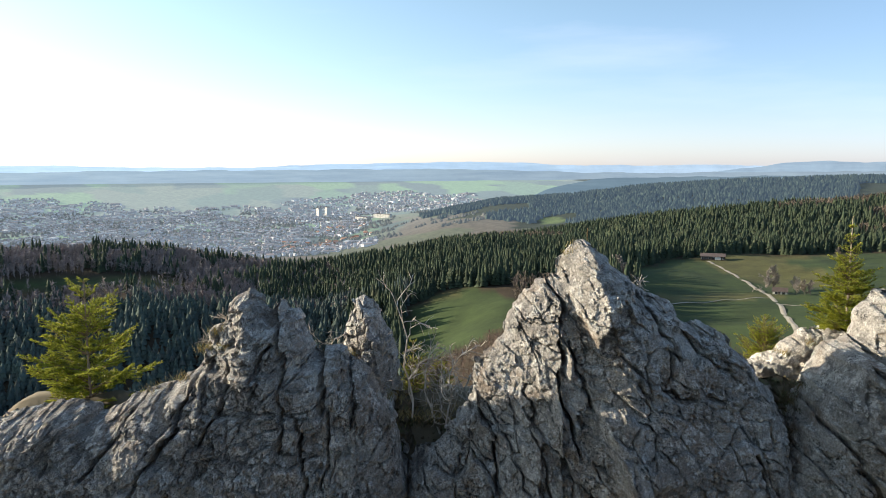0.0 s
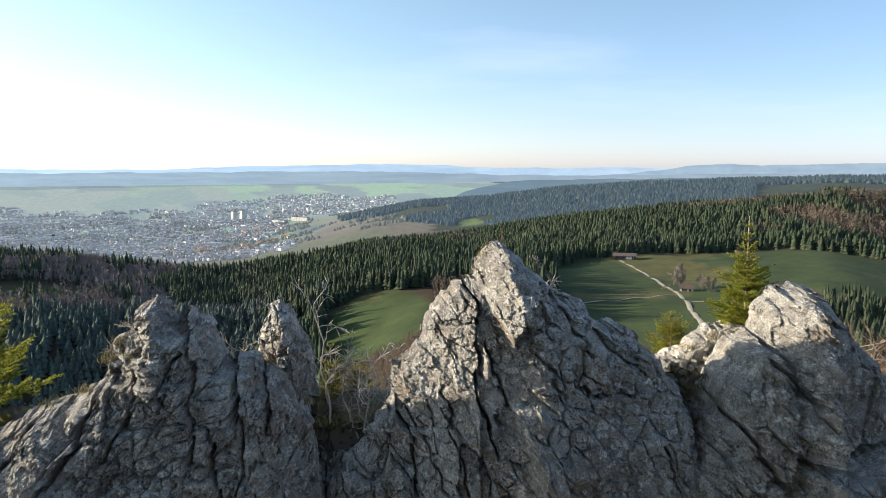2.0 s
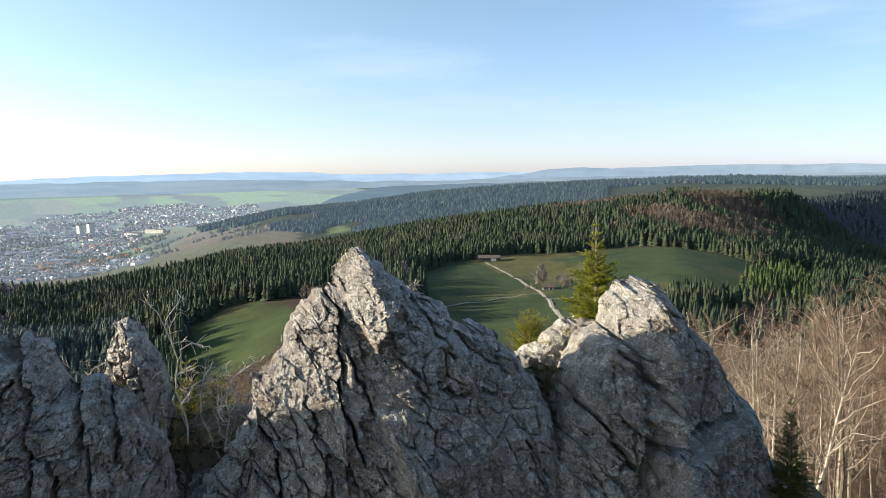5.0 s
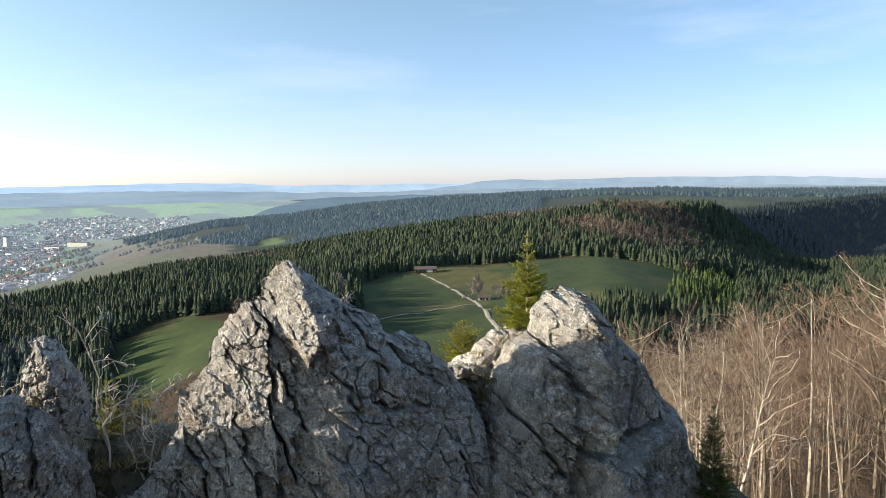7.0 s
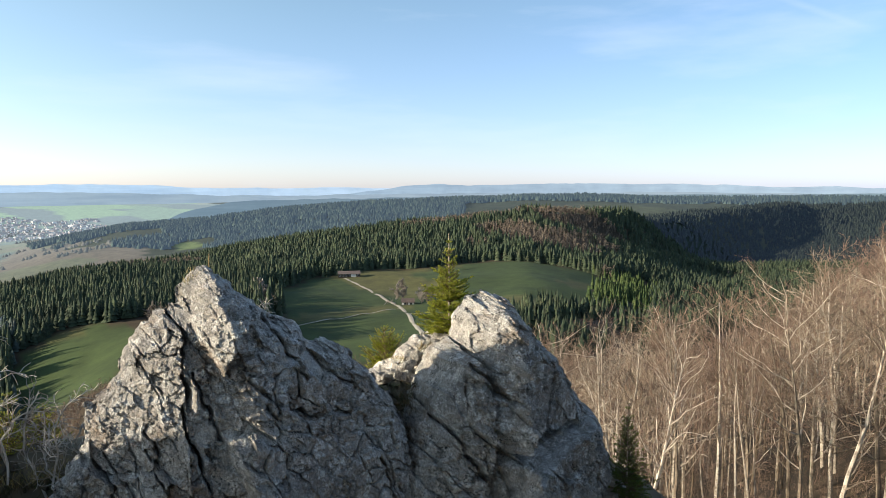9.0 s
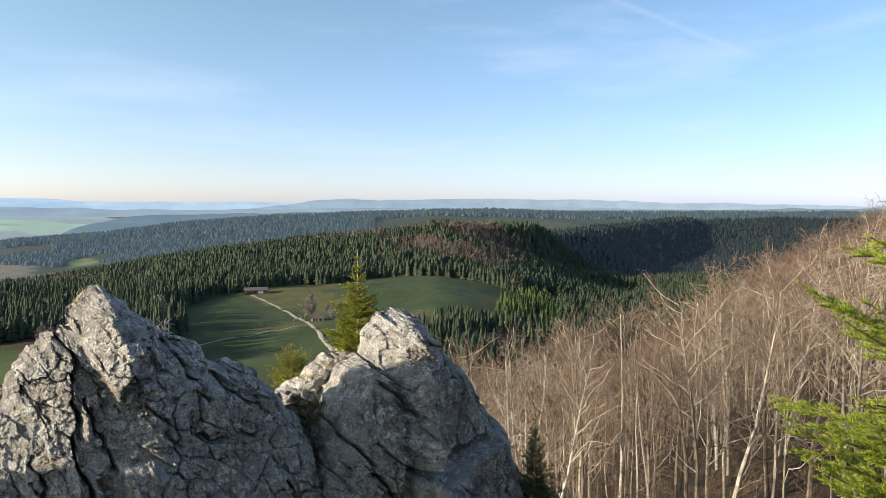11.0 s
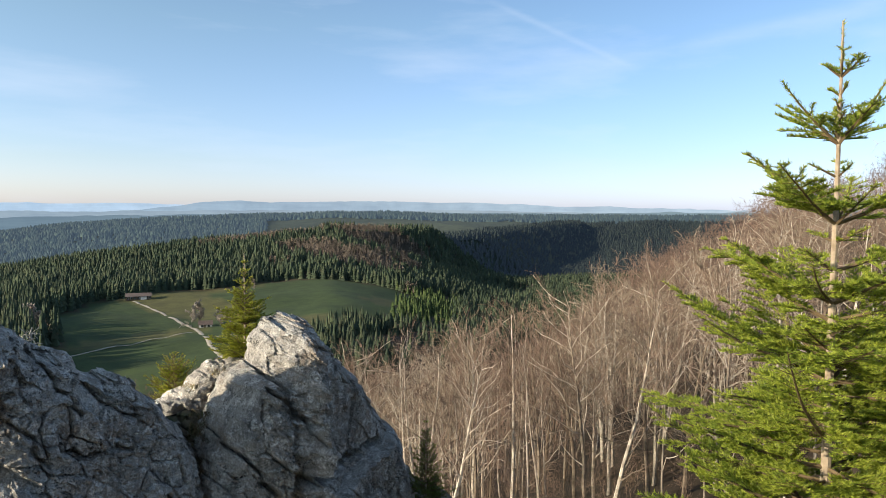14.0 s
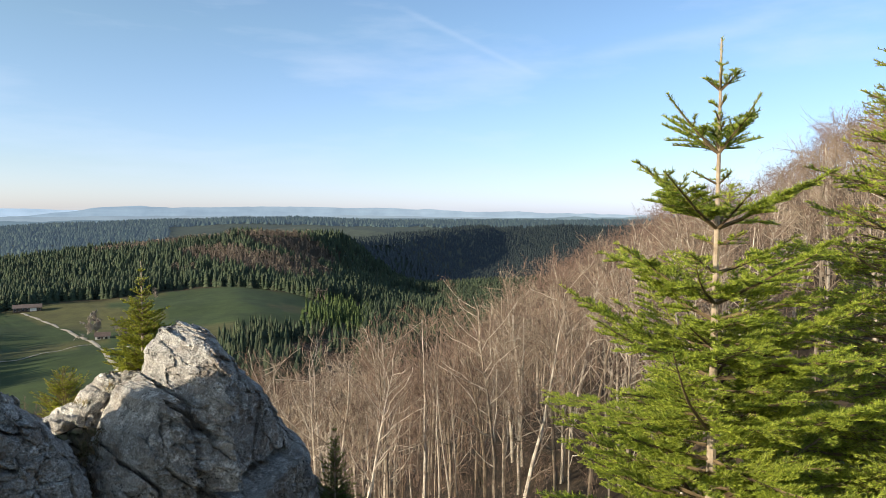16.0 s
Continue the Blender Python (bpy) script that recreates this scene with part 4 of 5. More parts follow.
x, y, rng = scatter(-25, 62, 700, 1180, 5.4, 25, lambda az, d, x, y: spruce_here(az, d, x, y)[0] & ~spruce_here(az, d, x, y)[1])
conifers("spruce_woods", "dense dark spruce woods on the hills", x, y, rng.uniform(8, 16, len(x)), rng.uniform(3.0, 4.4, len(x)), 4, 6, NEEDLES_FAR, 26)
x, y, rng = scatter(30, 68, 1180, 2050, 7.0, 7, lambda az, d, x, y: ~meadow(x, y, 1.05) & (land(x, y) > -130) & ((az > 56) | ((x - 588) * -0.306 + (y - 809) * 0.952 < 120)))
conifers("ridge_woods", "dark spruce woods on the steep ridge", x, y, rng.uniform(8, 13, len(x)), rng.uniform(2.8, 4.2, len(x)), 3, 6, SHADED_RIDGE_NEEDLES, 8)
for az0, az1, cover_mat in ((-45, -3, GREY_HAZED_WOODS), (-3, 58, BROWN_WOODS)):
    x, y, rng = scatter(az0, az1, 110, 1180, 5.6, 15, lambda az, d, x, y: spruce_here(az, d, x, y)[0] & spruce_here(az, d, x, y)[1])
    bare_woods("far_bare_woods", "leafless brown woods among the spruces", x, y, rng.uniform(0.7, 1.15, len(x)), MINI, cover_mat, 16)
x, y, rng = scatter(-46, -7, 490, 770, 4.2, 37, lambda az, d, x, y: ~meadow(x, y, 1.0) & ((az > -20) | (d < 548) | (d > 575)) & (d > 500 + 50 * patch(x, y, 40, 38)))
bare_woods("hilltop_bare_woods", "leafless brown woods on the hilltop before the town", x, y, rng.uniform(0.55, 1.0, len(x)), MINI, GREY_HAZED_WOODS, 39)
x, y, rng = scatter(-8, 16, 350, 650, 4.6, 27, lambda az, d, x, y: ~meadow(x, y, 1.03) & (((az < -3.4) & (d < 500)) | ((az > 9.5) & (d > 370))))
conifers("tall_spruces", "tall dark spruces along the meadow's edge", x, y, rng.uniform(13, 24, len(x)), rng.uniform(2.3, 3.6, len(x)), 5, 8, NEEDLES_FAR, 28)
x, y, rng = scatter(36.5, 45.5, 470, 660, 5.0, 17, lambda az, d, x, y: ~meadow(x, y, 1.0))
conifers("young_spruce_wood", "young green spruce plantation beside the meadow", x, y, rng.uniform(7, 13, len(x)), rng.uniform(1.6, 2.4, len(x)), 4, 8,
         island_mat("young_needles", [(0.03, 0.05, 0.018), (0.05, 0.075, 0.022), (0.07, 0.09, 0.03)]), 18)
x, y, rng = scatter(32, 47, 270, 440, 4.8, 19, lambda az, d, x, y: ~meadow(x, y, 1.0) & (patch(x, y, 30, 2) > -0.45))
conifers("spruce_belt", "belt of young spruces below the meadow", x, y, rng.uniform(8, 14, len(x)), rng.uniform(1.6, 2.6, len(x)), 3, 6, NEEDLES_FAR, 20)

x, y, rng = scatter(44.5, 60, 300, 760, 5.5, 47, lambda az, d, x, y: ~meadow(x, y, 1.0) & (d > 300 + 26 * np.maximum(az - 46, 0)))
conifers("ravine_woods", "dark shaded spruces in the ravine", x, y, rng.uniform(8, 15, len(x)), rng.uniform(2.4, 3.6, len(x)), 4, 6, NEEDLES_FAR, 48)


# ---- the far distance ----
def far_woods_here(az, d, x, y):
    k = (az > 9 - 10 * np.clip((d - 1400) / 800, 0, 1) + 2 * patch(x, y, 120, 14)) & (in_blob(az, d, 9.0, 1720, 1.7, 70) > 1) & (patch(x, y, 200, 13) < 0.62) & ((d > 2050) | (az < 30)) & ((d < 2700) | (az > 12))
    return k


HAZY_NEEDLES = island_mat("hazy_far_spruce", [(0.026, 0.044, 0.036), (0.036, 0.056, 0.044), (0.05, 0.07, 0.05)], stand=0.35)
# blue emission paints distance haze onto these woods
b = HAZY_NEEDLES.node_tree.nodes["Principled BSDF"]
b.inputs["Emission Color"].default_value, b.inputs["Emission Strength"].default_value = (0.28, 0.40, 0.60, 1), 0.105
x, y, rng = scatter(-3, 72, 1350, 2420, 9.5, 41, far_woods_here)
ob = conifers("backdrop_woods", "hazy bluish spruce woods on distant hills", x, y, rng.uniform(9, 16, len(x)), rng.uniform(4, 7, len(x)), 1, 6, HAZY_NEEDLES, 42)


def ridge_line(name, label, d, low, knots, colour, haze_glow, seed):
    """A far range of hills with a smooth, slightly uneven crest; knots: azimuth and height in degrees. Haze is painted
    on as emission.
    """
    az = np.arange(-58, 105, 0.15)
    k = np.array(knots)
    i, t = cubic(k[:, 0], az, None)
    el = k[i, 1] * (1 - t) + k[i + 1, 1] * t + 0.06 * fbm(np.stack([az / 2.2, 0 * az, 0 * az], 1), 4, 0.55, seed)
    x, y = polar(az, d)
    rows = []
    for f, back in ((0, 0), (0.35, 40), (0.7, 90), (1, 120)):
        xx, yy = polar(az, d + back)
        top = np.tan(np.radians(el)) * (d + back)
        rows.append(np.stack([xx, yy, low + (top - low) * f], 1))
    n = len(az)
    V = np.concatenate(rows)
    F = [np.stack([r * n + np.arange(n - 1), r * n + np.arange(1, n), (r + 1) * n + np.arange(1, n), (r + 1) * n + np.arange(n - 1)], 1) for r in range(3)]
    m, n_, l_, b = mat(name + "_cover_and_haze", colour, 1.0)
    t = noise_node(n_, l_, 0.006, 6, 0.65)
    r = ramp_node(n_, l_, t.outputs[0], [(0.35, tuple(c * 0.8 for c in colour)), (0.65, tuple(c * 1.15 for c in colour))])
    l_.new(r.outputs[0], b.inputs["Base Color"])
    # blue haze as emission, stronger towards the sun's side
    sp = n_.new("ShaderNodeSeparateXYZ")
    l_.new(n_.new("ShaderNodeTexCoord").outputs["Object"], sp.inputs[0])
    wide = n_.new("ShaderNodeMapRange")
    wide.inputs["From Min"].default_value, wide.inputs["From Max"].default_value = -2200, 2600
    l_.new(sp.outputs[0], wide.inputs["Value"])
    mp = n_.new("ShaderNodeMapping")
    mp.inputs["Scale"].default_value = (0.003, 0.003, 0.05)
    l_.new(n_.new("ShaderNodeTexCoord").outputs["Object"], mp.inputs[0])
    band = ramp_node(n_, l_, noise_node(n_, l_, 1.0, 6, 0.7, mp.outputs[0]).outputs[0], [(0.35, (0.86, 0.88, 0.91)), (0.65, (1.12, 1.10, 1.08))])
    haze_glow = mix_node(n_, l_, wide.outputs[0], tuple(k * g for k, g in zip((1.7, 1.72, 1.66), haze_glow)), haze_glow)
    l_.new(mix_node(n_, l_, 1.0, haze_glow, band.outputs[0], "MULTIPLY"), b.inputs["Emission Color"])
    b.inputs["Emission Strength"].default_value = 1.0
    ob = mesh_object(name, V, np.concatenate(F), m)
    smooth_shade(ob)
    return tagged(ob, label, "hills", kind="structure")


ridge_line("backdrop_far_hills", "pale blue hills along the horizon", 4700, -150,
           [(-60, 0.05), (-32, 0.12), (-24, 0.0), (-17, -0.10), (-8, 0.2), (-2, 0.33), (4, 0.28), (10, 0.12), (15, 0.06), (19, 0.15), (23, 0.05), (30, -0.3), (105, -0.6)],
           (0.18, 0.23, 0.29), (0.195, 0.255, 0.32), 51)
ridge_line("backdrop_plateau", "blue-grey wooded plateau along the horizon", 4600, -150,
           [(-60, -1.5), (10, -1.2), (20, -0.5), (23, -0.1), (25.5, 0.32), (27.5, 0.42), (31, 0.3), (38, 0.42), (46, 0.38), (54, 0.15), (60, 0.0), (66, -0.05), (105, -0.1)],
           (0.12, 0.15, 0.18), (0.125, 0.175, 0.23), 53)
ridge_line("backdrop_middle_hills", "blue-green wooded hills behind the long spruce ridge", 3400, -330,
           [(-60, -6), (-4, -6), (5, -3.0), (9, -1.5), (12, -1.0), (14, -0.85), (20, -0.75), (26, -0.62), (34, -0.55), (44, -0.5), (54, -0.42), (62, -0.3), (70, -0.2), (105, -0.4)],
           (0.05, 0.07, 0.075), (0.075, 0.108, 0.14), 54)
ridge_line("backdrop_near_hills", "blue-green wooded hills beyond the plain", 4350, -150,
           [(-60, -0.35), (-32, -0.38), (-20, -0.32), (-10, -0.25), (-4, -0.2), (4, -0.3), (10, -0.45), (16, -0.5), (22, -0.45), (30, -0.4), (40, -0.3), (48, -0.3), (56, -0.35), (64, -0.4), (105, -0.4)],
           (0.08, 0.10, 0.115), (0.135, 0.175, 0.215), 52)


# ---- the town ----
def town_houses(n, seed):
    rng = np.random.default_rng(seed)
    az = rng.uniform(-42, 4, n * 4)
    d = rng.uniform(1800, 3900, n * 4)
    x, y = polar(az, d)
    k = (patch(x, y, 300, 61) + 0.6 * patch(x, y, 110, 62) > -0.55 + np.clip((d - 3400) / 400, 0, 0.8)) & ~((az > -6.2 + 1.2 * patch(x, y, 150, 67)) & (d < 3100))
    az, d, x, y = az[k][:n], d[k][:n], x[k][:n], y[k][:n]
    n = len(x)
    big = rng.uniform(0, 1, n) < np.where(d > 3200, 0.22, 0.06)
    lx = np.where(big, rng.uniform(14, 42, n), rng.uniform(6, 10.5, n)) / 2
    ly = np.where(big, rng.uniform(9, 18, n), rng.uniform(5, 7.5, n)) / 2
    hh = np.where(big, rng.uniform(4, 9, n), rng.uniform(3.5, 6.5, n))
    rise = np.where(big, 0.6, rng.uniform(2, 4, n))
    a = np.where(rng.uniform(0, 1, n) < 0.5, 0.3, 1.87) + rng.normal(0, 0.25, n)
    z = land(x, y) - 1
    c, s = np.cos(a), np.sin(a)

    def pt(u, v, w):
        return np.stack([x + c * lx * u - s * ly * v, y + s * lx * u + c * ly * v, z + w], 1)

    corners = [(-1, -1), (1, -1), (1, 1), (-1, 1)]
    W = np.stack([pt(u, v, 0 * x) for u, v in corners] + [pt(u, v, hh + 1) for u, v in corners], 1).reshape(-1, 3)
    b = np.arange(n)[:, None] * 8
    WF = np.concatenate([b + np.array([k, (k + 1) % 4, 4 + (k + 1) % 4, 4 + k]) for k in range(4)])
    R = np.stack([pt(u * 1.05, v * 1.1, hh + 0.9) for u, v in corners] + [pt(-1.05, 0, hh + 1 + rise), pt(1.05, 0, hh + 1 + rise)], 1).reshape(-1, 3)
    b = np.arange(n)[:, None] * 6
    RF = np.concatenate([b + np.array(q) for q in ((0, 1, 5, 4), (2, 3, 4, 5), (1, 2, 5, 5), (3, 0, 4, 4))])
    RT = np.concatenate([RF[:2 * n][:, [0, 1, 2]], RF[:2 * n][:, [0, 2, 3]], RF[2 * n:][:, :3]])
    return W, WF, R, RT


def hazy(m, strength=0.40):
    """Paints distance haze onto far backdrop stuff as a grey-blue emission."""
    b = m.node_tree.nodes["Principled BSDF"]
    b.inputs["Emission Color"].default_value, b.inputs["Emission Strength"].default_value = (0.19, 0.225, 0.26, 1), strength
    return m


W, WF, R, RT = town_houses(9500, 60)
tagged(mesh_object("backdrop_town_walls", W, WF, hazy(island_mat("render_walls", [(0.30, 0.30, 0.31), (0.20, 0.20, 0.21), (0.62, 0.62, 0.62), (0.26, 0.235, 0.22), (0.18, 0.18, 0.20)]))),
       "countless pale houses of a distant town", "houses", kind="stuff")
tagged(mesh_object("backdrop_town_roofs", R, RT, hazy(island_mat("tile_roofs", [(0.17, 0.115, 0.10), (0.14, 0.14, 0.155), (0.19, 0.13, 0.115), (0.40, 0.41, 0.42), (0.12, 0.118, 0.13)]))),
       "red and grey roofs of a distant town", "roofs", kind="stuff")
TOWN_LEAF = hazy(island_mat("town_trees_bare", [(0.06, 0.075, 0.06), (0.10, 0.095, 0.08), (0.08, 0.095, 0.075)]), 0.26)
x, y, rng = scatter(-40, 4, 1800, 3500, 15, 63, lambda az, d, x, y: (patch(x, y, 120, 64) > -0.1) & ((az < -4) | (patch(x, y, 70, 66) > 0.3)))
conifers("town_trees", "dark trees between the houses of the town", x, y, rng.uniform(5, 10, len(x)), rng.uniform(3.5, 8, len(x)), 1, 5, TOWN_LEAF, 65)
# ---- road, barn and hut in the meadow ----
GRAVEL, n_, l_, b_ = mat("gravel", (0.36, 0.32, 0.25), 1.0)
t_ = noise_node(n_, l_, 0.6, 6, 0.7)
l_.new(ramp_node(n_, l_, t_.outputs[0], [(0.3, (0.26, 0.22, 0.16)), (0.7, (0.46, 0.42, 0.34))]).outputs[0], b_.inputs["Base Color"])


def road(name, label, pts, wid):
    """A gravel way draped over the ground; pts: azimuth and distance."""
    P = np.array([polar(a, d) for a, d in pts])
    s = np.concatenate([[0], np.cumsum(np.linalg.norm(np.diff(P, axis=0), axis=1))])
    u = np.linspace(0, s[-1], int(s[-1] / 4))
    x, y = np.interp(u, s, P[:, 0]), np.interp(u, s, P[:, 1])
    for _ in range(4):
        x[1:-1] = (x[:-2] + x[1:-1] * 2 + x[2:]) / 4
        y[1:-1] = (y[:-2] + y[1:-1] * 2 + y[2:]) / 4
    tx, ty = np.gradient(x), np.gradient(y)
    k = np.hypot(tx, ty)
    nx, ny = -ty / k, tx / k
    rows = []
    for o in (-1, -0.5, 0, 0.5, 1):
        a, b = x + nx * o * wid / 2, y + ny * o * wid / 2
        rows.append(np.stack([a, b, land(a, b) + 0.35 - 0.2 * abs(o)], 1))
    n = len(x)
    F = np.concatenate([np.stack([r * n + np.arange(n - 1), r * n + np.arange(1, n), (r + 1) * n + np.arange(1, n), (r + 1) * n + np.arange(n - 1)], 1) for r in range(4)])
    return tagged(mesh_object(name, np.concatenate(rows), F, GRAVEL), label, "road", kind="structure")


road("road", "pale gravel farm road across the meadow", [(20.36, 621), (21.36, 588), (22.66, 541), (24.16, 481), (24.92, 458), (25.48, 426), (25.75, 399), (26.43, 367), (27.0, 335)], 2.6)
road("road_track", "narrow pale field track through the meadow", [(24.92, 458), (22.71, 444), (20.58, 433), (18.4, 422), (16.19, 415), (14.0, 405)], 1.6)
road("road_path", "short gravel turn beside the hut", [(25.5, 428), (26.4, 424), (27.4, 427)], 1.8)


def box(bm, x0, y0, z0, x1, y1, z1):
    r = bmesh.ops.create_cube(bm, size=1)
    bmesh.ops.scale(bm, vec=(x1 - x0, y1 - y0, z1 - z0), verts=r["verts"])
    bmesh.ops.translate(bm, vec=((x0 + x1) / 2, (y0 + y1) / 2, (z0 + z1) / 2), verts=r["verts"])


def part(name, bm, material, parent, label=""):
    me = bpy.data.meshes.new(name)
    bm.to_mesh(me)
    bm.free()
    me.materials.append(material)
    ob = new(name, me)
    ob.parent = parent
    if label:
        tagged(ob, label)
    return ob


def boxes(name, material, parent, *dims, label=""):
    bm = bmesh.new()
    for d in dims:
        box(bm, *d)
    return part(name, bm, material, parent, label)


def gable(name, material, parent, lx, ly, z0, z1, over=0.5):
    """A pitched roof with its ridge along x."""
    bm = bmesh.new()
    for s in (-1, 1):
        lo = [(-lx - over, s * (ly + over), z0 - 0.25), (lx + over, s * (ly + over), z0 - 0.25), (lx + over, 0, z1), (-lx - over, 0, z1)]
        v = [bm.verts.new(p) for p in lo] + [bm.verts.new((p[0], p[1], p[2] + 0.22)) for p in lo]
        for q in ((0, 1, 2, 3), (7, 6, 5, 4), (0, 4, 5, 1), (1, 5, 6, 2), (2, 6, 7, 3), (3, 7, 4, 0)):
            bm.faces.new([v[i] for i in q])
    return part(name, bm, material, parent)


WOOD_DARK = bark("weathered_boards", (0.07, 0.055, 0.045), (0.15, 0.12, 0.095), 1.5)
PLASTER = bark("pale_plaster", (0.62, 0.60, 0.55), (0.74, 0.72, 0.68), 0.8)
TILES = bark("roof_tiles", (0.10, 0.075, 0.065), (0.17, 0.13, 0.11), 1.2)
TILES_RED = bark("red_roof_tiles", (0.22, 0.13, 0.10), (0.32, 0.20, 0.155), 1.2)
GLASS, n_, l_, b_ = mat("window_glass", (0.03, 0.035, 0.04), 0.08)
b_.inputs["Specular IOR Level"].default_value = 0.6


def house(name, label, az, d, lx, ly, h, rise, turn, walls, roof, windows, door=True, category="house"):
    x, y = polar(az, d)
    top = new(name)
    top.matrix_basis = pose(x, y, land1(x, y) - 0.5, 0, 0, turn)
    bm = bmesh.new()
    box(bm, -lx, -ly, 0, lx, ly, h)
    if rise > 0.5:
        v = [bm.verts.new(p) for p in ((-lx, -ly, h), (-lx, ly, h), (-lx, 0, h + rise - 0.2), (lx, -ly, h), (lx, ly, h), (lx, 0, h + rise - 0.2))]
        for q in ((0, 2, 1), (3, 4, 5), (0, 3, 5, 2), (1, 2, 5, 4)):
            bm.faces.new([v[i] for i in q])
    part("wall", bm, walls, top)
    if rise > 0.5:
        gable("roof", roof, top, lx, ly, h, h + rise)
    else:
        boxes("roof", roof, top, (-lx - 0.3, -ly - 0.3, h + 0.01, lx + 0.3, ly + 0.3, h + 0.5))
    cols, rows = windows
    for r in range(rows):
        for c in range(cols):
            wx = -lx + (c + 0.5) * 2 * lx / cols
            wz = h * (r + 0.35) / rows
            ww, wh = min(1.6, lx / cols * 0.9), min(1.5, h / rows * 0.5)
            win = boxes("window", PLASTER, top, (wx - ww / 2 - 0.1, -ly - 0.06, wz - 0.1, wx + ww / 2 + 0.1, -ly + 0.02, wz + wh + 0.1))
            boxes("pane", GLASS, win, (wx - ww / 2, -ly - 0.08, wz, wx + ww / 2, -ly - 0.05, wz + wh))
    if door:
        boxes("door", WOOD_DARK, top, (-lx * 0.1 - 0.7, -ly - 0.08, 0.4, -lx * 0.1 + 0.7, -ly + 0.02, 2.6))
    return tagged(top, label, category)


house("barn", "long low dark wooden barn with pale windows at the wood's edge", 20.7, 632, 9.5, 4.5, 3.3, 2.0, -20, WOOD_DARK, TILES, (7, 1), category="barn")
boxes("gate_front", PLASTER, bpy.data.objects["barn"], (1.5, -4.62, 0.5, 6.0, -4.52, 2.9), label="white painted barn gate")
house("hut", "small brown timber hut beside the gravel road", 25.41, 474, 4.0, 3, 2.6, 1.9, -26, PLASTER, TILES, (2, 1))
house("apartment_block", "long pale apartment block above the town", -5.0, 2800, 44, 7, 15, 0, -40, PLASTER, TILES, (10, 4), False, "apartment block")
house("apartment_block", "long pale apartment block above the town", -6.6, 2820, 34, 7, 13, 0, -42, PLASTER, TILES, (8, 4), False, "apartment block")
house("tower_block", "pale high-rise block in the town", -10.0, 3150, 10, 9, 40, 0, -50, PLASTER, TILES, (3, 9), False, "tower block")
house("tower_block", "pale high-rise block in the town", -9.35, 3170, 10, 9, 40, 0, -50, PLASTER, TILES, (3, 9), False, "tower block")
house("church_tower", "slim pale church tower in the town", -22.4, 2550, 3.6, 3.6, 26, 5, 10, PLASTER, TILES, (1, 4), False, "church tower")
rngh = np.random.default_rng(77)
for k in range(34):
    az, d = rngh.uniform(-13, -5.4), rngh.uniform(2000, 2250)
    house("house", "small pale house with a red tiled roof at the town's edge", az, d, rngh.uniform(5, 8), rngh.uniform(4, 5), rngh.uniform(4.5, 6.5), rngh.uniform(2.5, 3.5), rngh.uniform(-70, -10), PLASTER, TILES_RED, (2, 2), True)
for k in range(14):
    az, d = rngh.uniform(-10.5, -5.9), 2550 + rngh.uniform(-60, 120)
    house("house", "white house with a red tiled roof on the hill road", az, d, rngh.uniform(5, 9), rngh.uniform(4, 6), rngh.uniform(5, 8), 3, -45, PLASTER, TILES_RED, (2, 2), True)

# leafless trees round the hut and at the meadow's edge
MEADOW_TWIG = bark("meadow_twig", (0.22, 0.19, 0.155), (0.38, 0.33, 0.28), 0.5)
ROUND = []
for k in range(3):
    w = beech(90 + k, 9, 24, 8, 4, 0.16)
    p0, p1, a, b = w.arrays((0, 1, 2, 3))
    ROUND.append((p0, p1, np.maximum(a, 0.15)))
for k, (az, d, s) in enumerate([(24.4, 478, 1.15), (24.95, 484, 1.25), (26.45, 468, 0.75), (27.0, 466, 0.8), (27.4, 470, 0.7), (13.9, 500, 1.5), (13.3, 505, 1.3), (29.0, 640, 0.8), (26.4, 482, 0.8)]):
    x, y = polar(az, d)
    p0, p1, wid = ROUND[k % 3]
    s = s * 1.6
    V, F = blades(p0 * s, p1 * s, wid * s)
    top = new("meadow_tree")
    i = np.arange(len(F)) < 9
    mesh_object("trunk", V, F[i], BEECH_BARK, top)
    mesh_object("crown", V, F[~i], MEADOW_TWIG, top)
    top.matrix_basis = pose(x, y, land1(x, y) - 0.2, 0, 0, k * 70)
    tagged(top, "leafless grey-brown tree beside the meadow road", "tree", "leafless trees in the meadow")


# ---- young spruces close by ----
SPRUCE_BARK = bark("spruce_bark", (0.24, 0.185, 0.125), (0.46, 0.38, 0.28), 14.0)
SHOOT_BARK = bark("spruce_shoot", (0.13, 0.095, 0.05), (0.24, 0.18, 0.10), 10.0)


def foliage(name, dark, light, scale):
    m, n, l, b = mat(name, dark, 0.45)
    t = noise_node(n, l, scale, 3, 0.6)
    g = n.new("ShaderNodeNewGeometry")
    f = mix_node(n, l, 0.5, t.outputs[0], g.outputs["Random Per Island"])
    r = ramp_node(n, l, f, [(0.3, dark), (0.7, light)])
    l.new(r.outputs[0], b.inputs["Base Color"])
    tr = n.new("ShaderNodeBsdfTranslucent")
    l.new(r.outputs[0], tr.inputs[0])
    mx = n.new("ShaderNodeMixShader")
    mx.inputs[0].default_value = 0.45
    l.new(b.outputs[0], mx.inputs[1])
    l.new(tr.outputs[0], mx.inputs[2])
    l.new(mx.outputs[0], n["Material Output"].inputs[0])
    return m


NEEDLE_BRIGHT = foliage("spruce_needles", (0.165, 0.222, 0.030), (0.47, 0.525, 0.07), 5.0)
NEEDLE_YELLOW = foliage("yellow_spruce_needles", (0.15, 0.178, 0.023), (0.42, 0.425, 0.05), 5.0)
